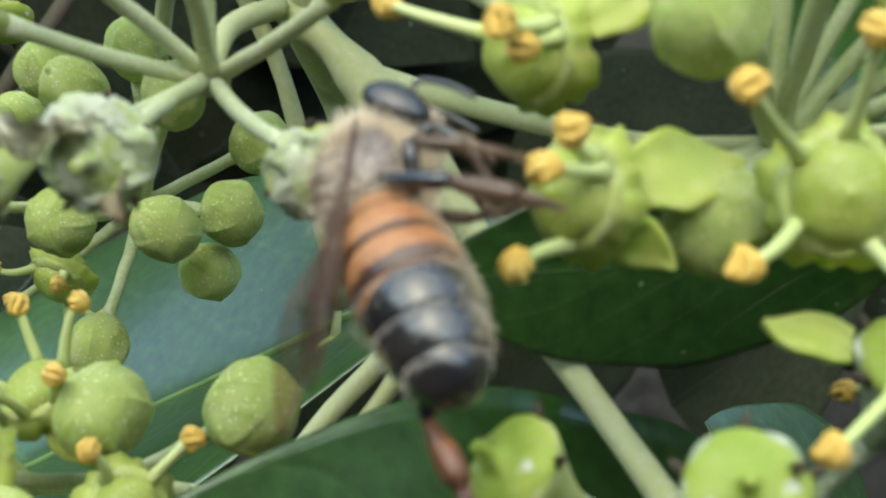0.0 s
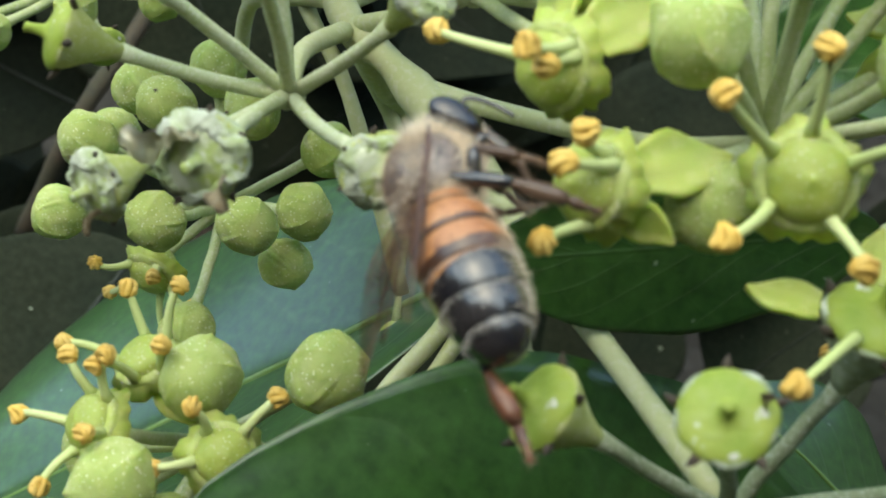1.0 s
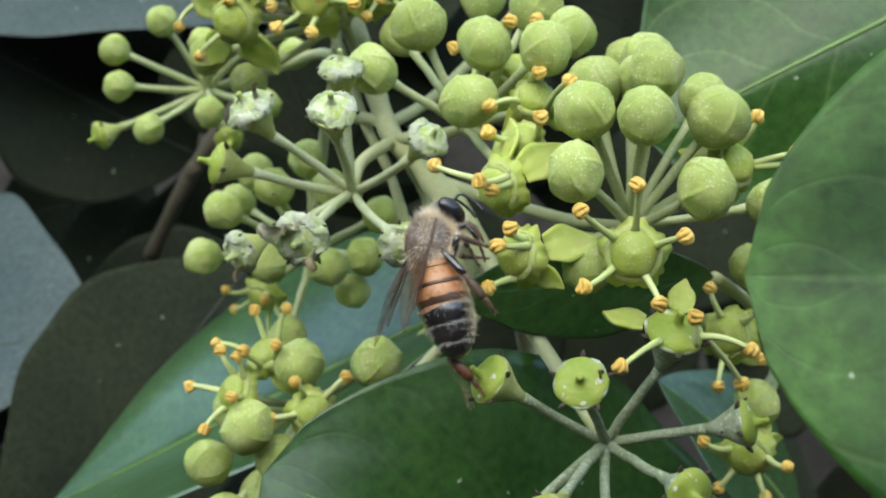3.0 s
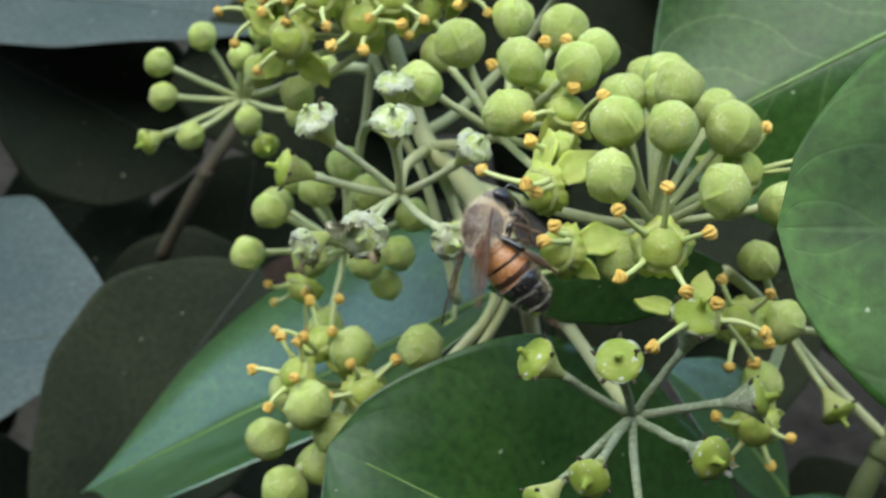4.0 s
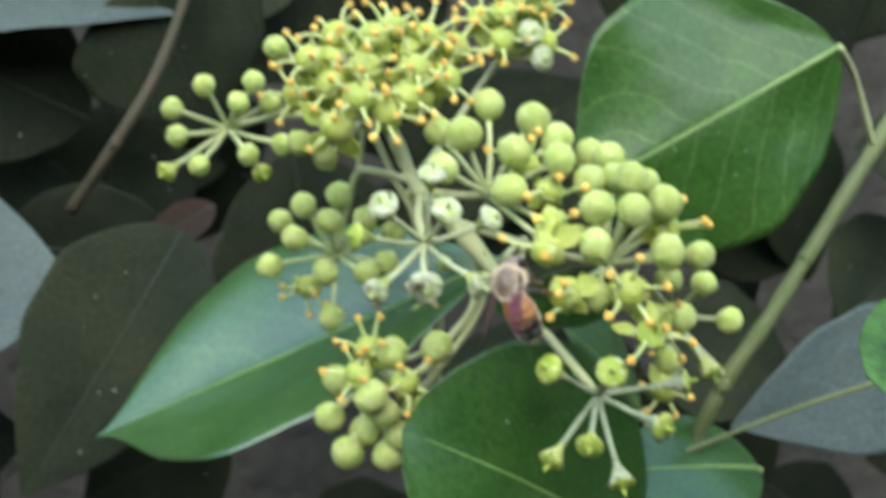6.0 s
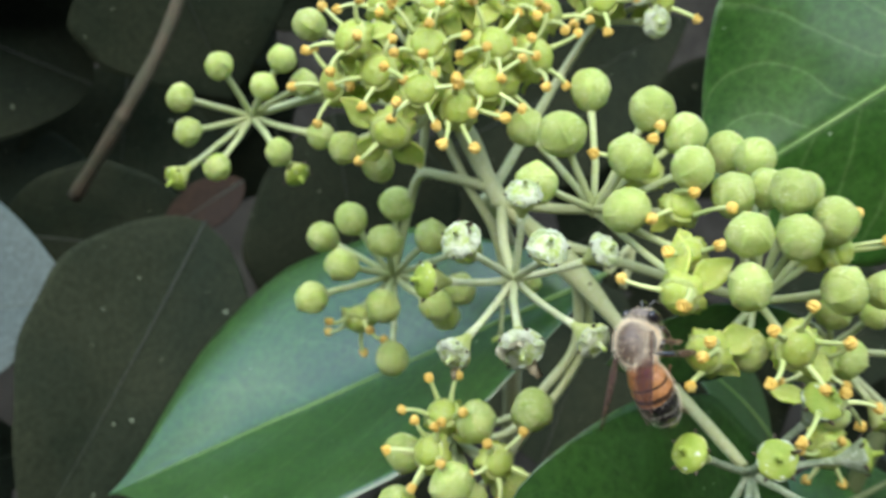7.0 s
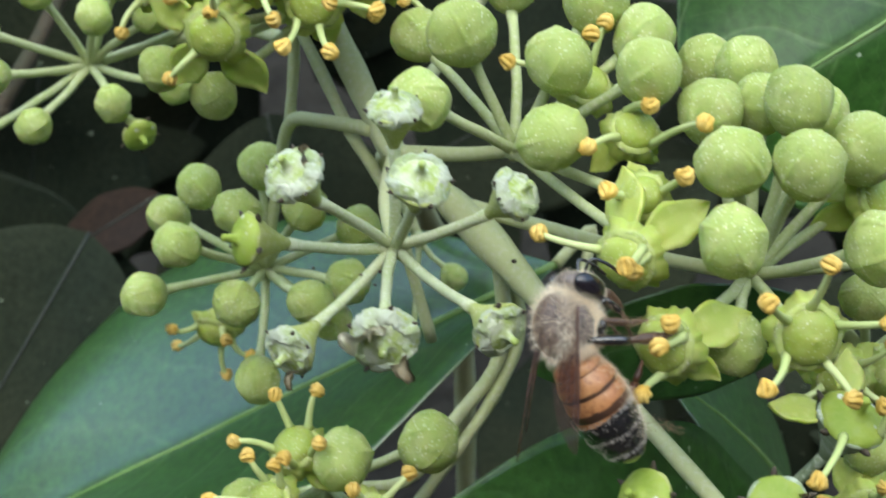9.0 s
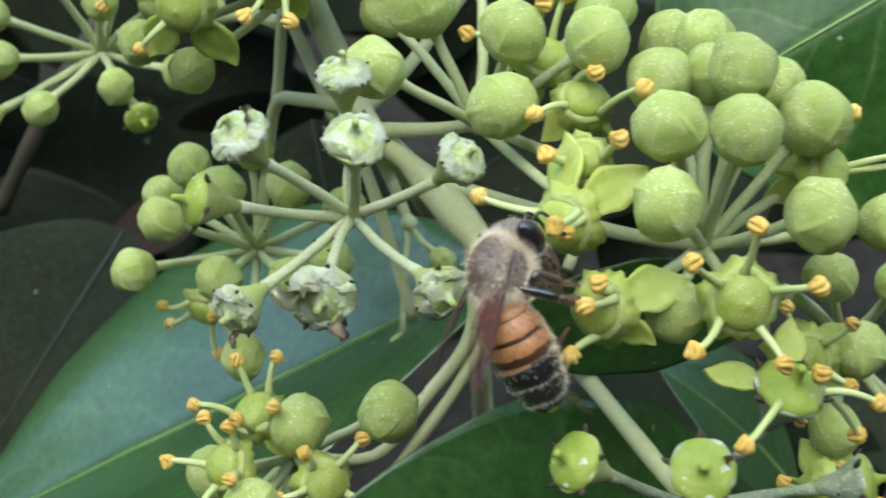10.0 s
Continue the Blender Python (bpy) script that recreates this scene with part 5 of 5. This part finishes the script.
BEE = [
    (0, -0.00325, 0.05408, 1.19930, 90.6, -44.5, -96.7),
    (0.5, -0.00305, 0.05388, 1.19944, 84.6, -40.6, -80.2),
    (1, -0.00296, 0.05338, 1.19931, 80.8, -43.7, -76.9),
    (1.5, -0.00292, 0.05316, 1.19940, 85.2, -39.6, -77.1),
    (2, -0.00264, 0.05316, 1.19967, 81.1, -35.3, -75.4),
    (2.5, -0.00260, 0.05305, 1.19989, 73.5, -24.8, -71.3),
    (4, -0.00253, 0.05320, 1.20119, 71.9, -18.6, -62.8),
    (4.5, -0.00137, 0.05316, 1.19974, 75.7, -4.5, -47.9),
    (5, -0.00243, 0.05372, 1.20029, 76.0, -10.8, -48.3),
    (5.5, -0.00300, 0.05461, 1.20153, 72.8, -14.6, -56.0),
    (6, -0.00336, 0.05504, 1.20119, 72.6, -14.5, -53.3),
    (7.5, -0.00323, 0.05502, 1.20116, 70.5, -12.4, -60.8),
    (8, -0.00331, 0.05496, 1.20107, 68.5, -12.1, -65.6),
    (8.5, -0.00292, 0.05494, 1.20168, 72.9, -15.3, -65.4),
    (9, -0.00289, 0.05451, 1.20137, 78.8, -14.8, -71.3),
    (9.5, -0.00297, 0.05415, 1.20156, 76.3, -11.9, -68.6),
    (10, -0.00252, 0.05426, 1.20224, 65.5, -11.4, -67.0),
]


# the near leaf's tip in millimetres, its roll and its tilt
LEAF_ROWS = [
    (0.0, 16.2, 54.7, -3.3, 9, 0),
    (2.0, 13.8, 19.8, 2.6, 9, 0),
    (2.5, 15.8, 19.9, 2.3, 9, 0),
    (4.0, 15.3, 19.5, 5.2, 9, 0),
    (4.5, 12.5, 19.2, 0.7, 9, 0),
    (5.0, 11.0, 20.0, 0.4, 9, 0),
    (5.5, 13.0, 18.4, 7.9, 16, -48),
    (6.0, 25.0, 16.4, 1.1, 16, -48),
    (10.0, 25.0, 16.4, 1.1, 16, -48),
]


def motions():
    """Everything that moves: the bee with its hind legs and wings, and the near leaf that swings aside."""
    walk(BEE_OB, [(t, pose(x, y, z, rx, ry, rz)) for t, x, y, z, rx, ry, rz in BEE])
    for leg, rows in ((RIGHT_HIND, ((0, 26), (1.35, 26), (1.6, 0), (2.6, 0), (4.0, 20), (4.6, 36), (10.0, 44))), (LEFT_HIND, ((0, 0), (2.6, 0), (3.3, 30), (3.9, 55), (10.0, 55)))):
        at = leg.matrix_basis.translation.copy()
        walk(leg, [(t, Matrix.Translation(at) @ pose(0, 0, 0, a, 0, 0)) for t, a in rows])
    # the lower joints of the far hind leg fold up under the body as the bee lets go
    knee = Vector((-0.4, -3.8, -0.8)) * MM
    for lower in (c for c in LEFT_HIND.children if c.name.startswith(("tibia", "tarsus"))):
        walk(lower, [(t, Matrix.Translation(knee) @ pose(0, 0, 0, a, 0, 0) @ Matrix.Translation(-knee)) for t, a in ((0, 0), (2.6, 0), (3.2, 40), (3.8, 85), (10.0, 85))])
    spread = (((0, 0), (2.7, 0), (3.9, 14), (4.5, 40), (5.0, 24), (5.5, 12), (7.4, 6), (10, 4)), ((0, 0), (2.7, 0), (3.9, 6), (4.5, 22), (5.0, 14), (7.4, 8), (10, 6)))
    for i, w in enumerate(WINGS):
        at, s = w.matrix_basis.copy(), (-1, -1, 1, 1)[i]
        walk(w, [(t, at @ pose(0, 0, 0, 0, 0, s * a)) for t, a in spread[i // 2]])
    at = ABDOMEN.matrix_basis.copy()
    walk(ABDOMEN, [(t, at @ pose(0, dy * MM, 0, a, 0, 0)) for t, a, dy in ((0.0, 22.4, 0.9), (0.5, 20.6, 0.9), (1.0, 19.5, 0.9), (1.5, 19.5, 0.8), (2.0, 15.4, 0.8), (2.5, 17.2, 0.8), (4.0, 51.1, 0.6), (4.5, 61.9, 0.8), (5.0, 41.1, 0.6), (5.5, 30.6, 0.6), (6.0, 37.5, 0.5), (7.5, 37.3, 0.0), (8.0, 39.7, 0.0), (8.5, 35.5, 0.0), (9.0, 34.2, 0.0), (9.5, 32.7, 0.0), (10.0, 43.5, 0.0))])
    rest, tip = RIGHT_LEAF.matrix_basis.copy(), mm(NEAR_TIP)
    walk(RIGHT_LEAF, [(t, Matrix.Translation(mm((x, y, z))) @ pose(0, 0, 0, tilt, roll, 0) @ Matrix.Translation(-tip) @ rest) for t, x, y, z, roll, tilt in LEAF_ROWS])


motions()
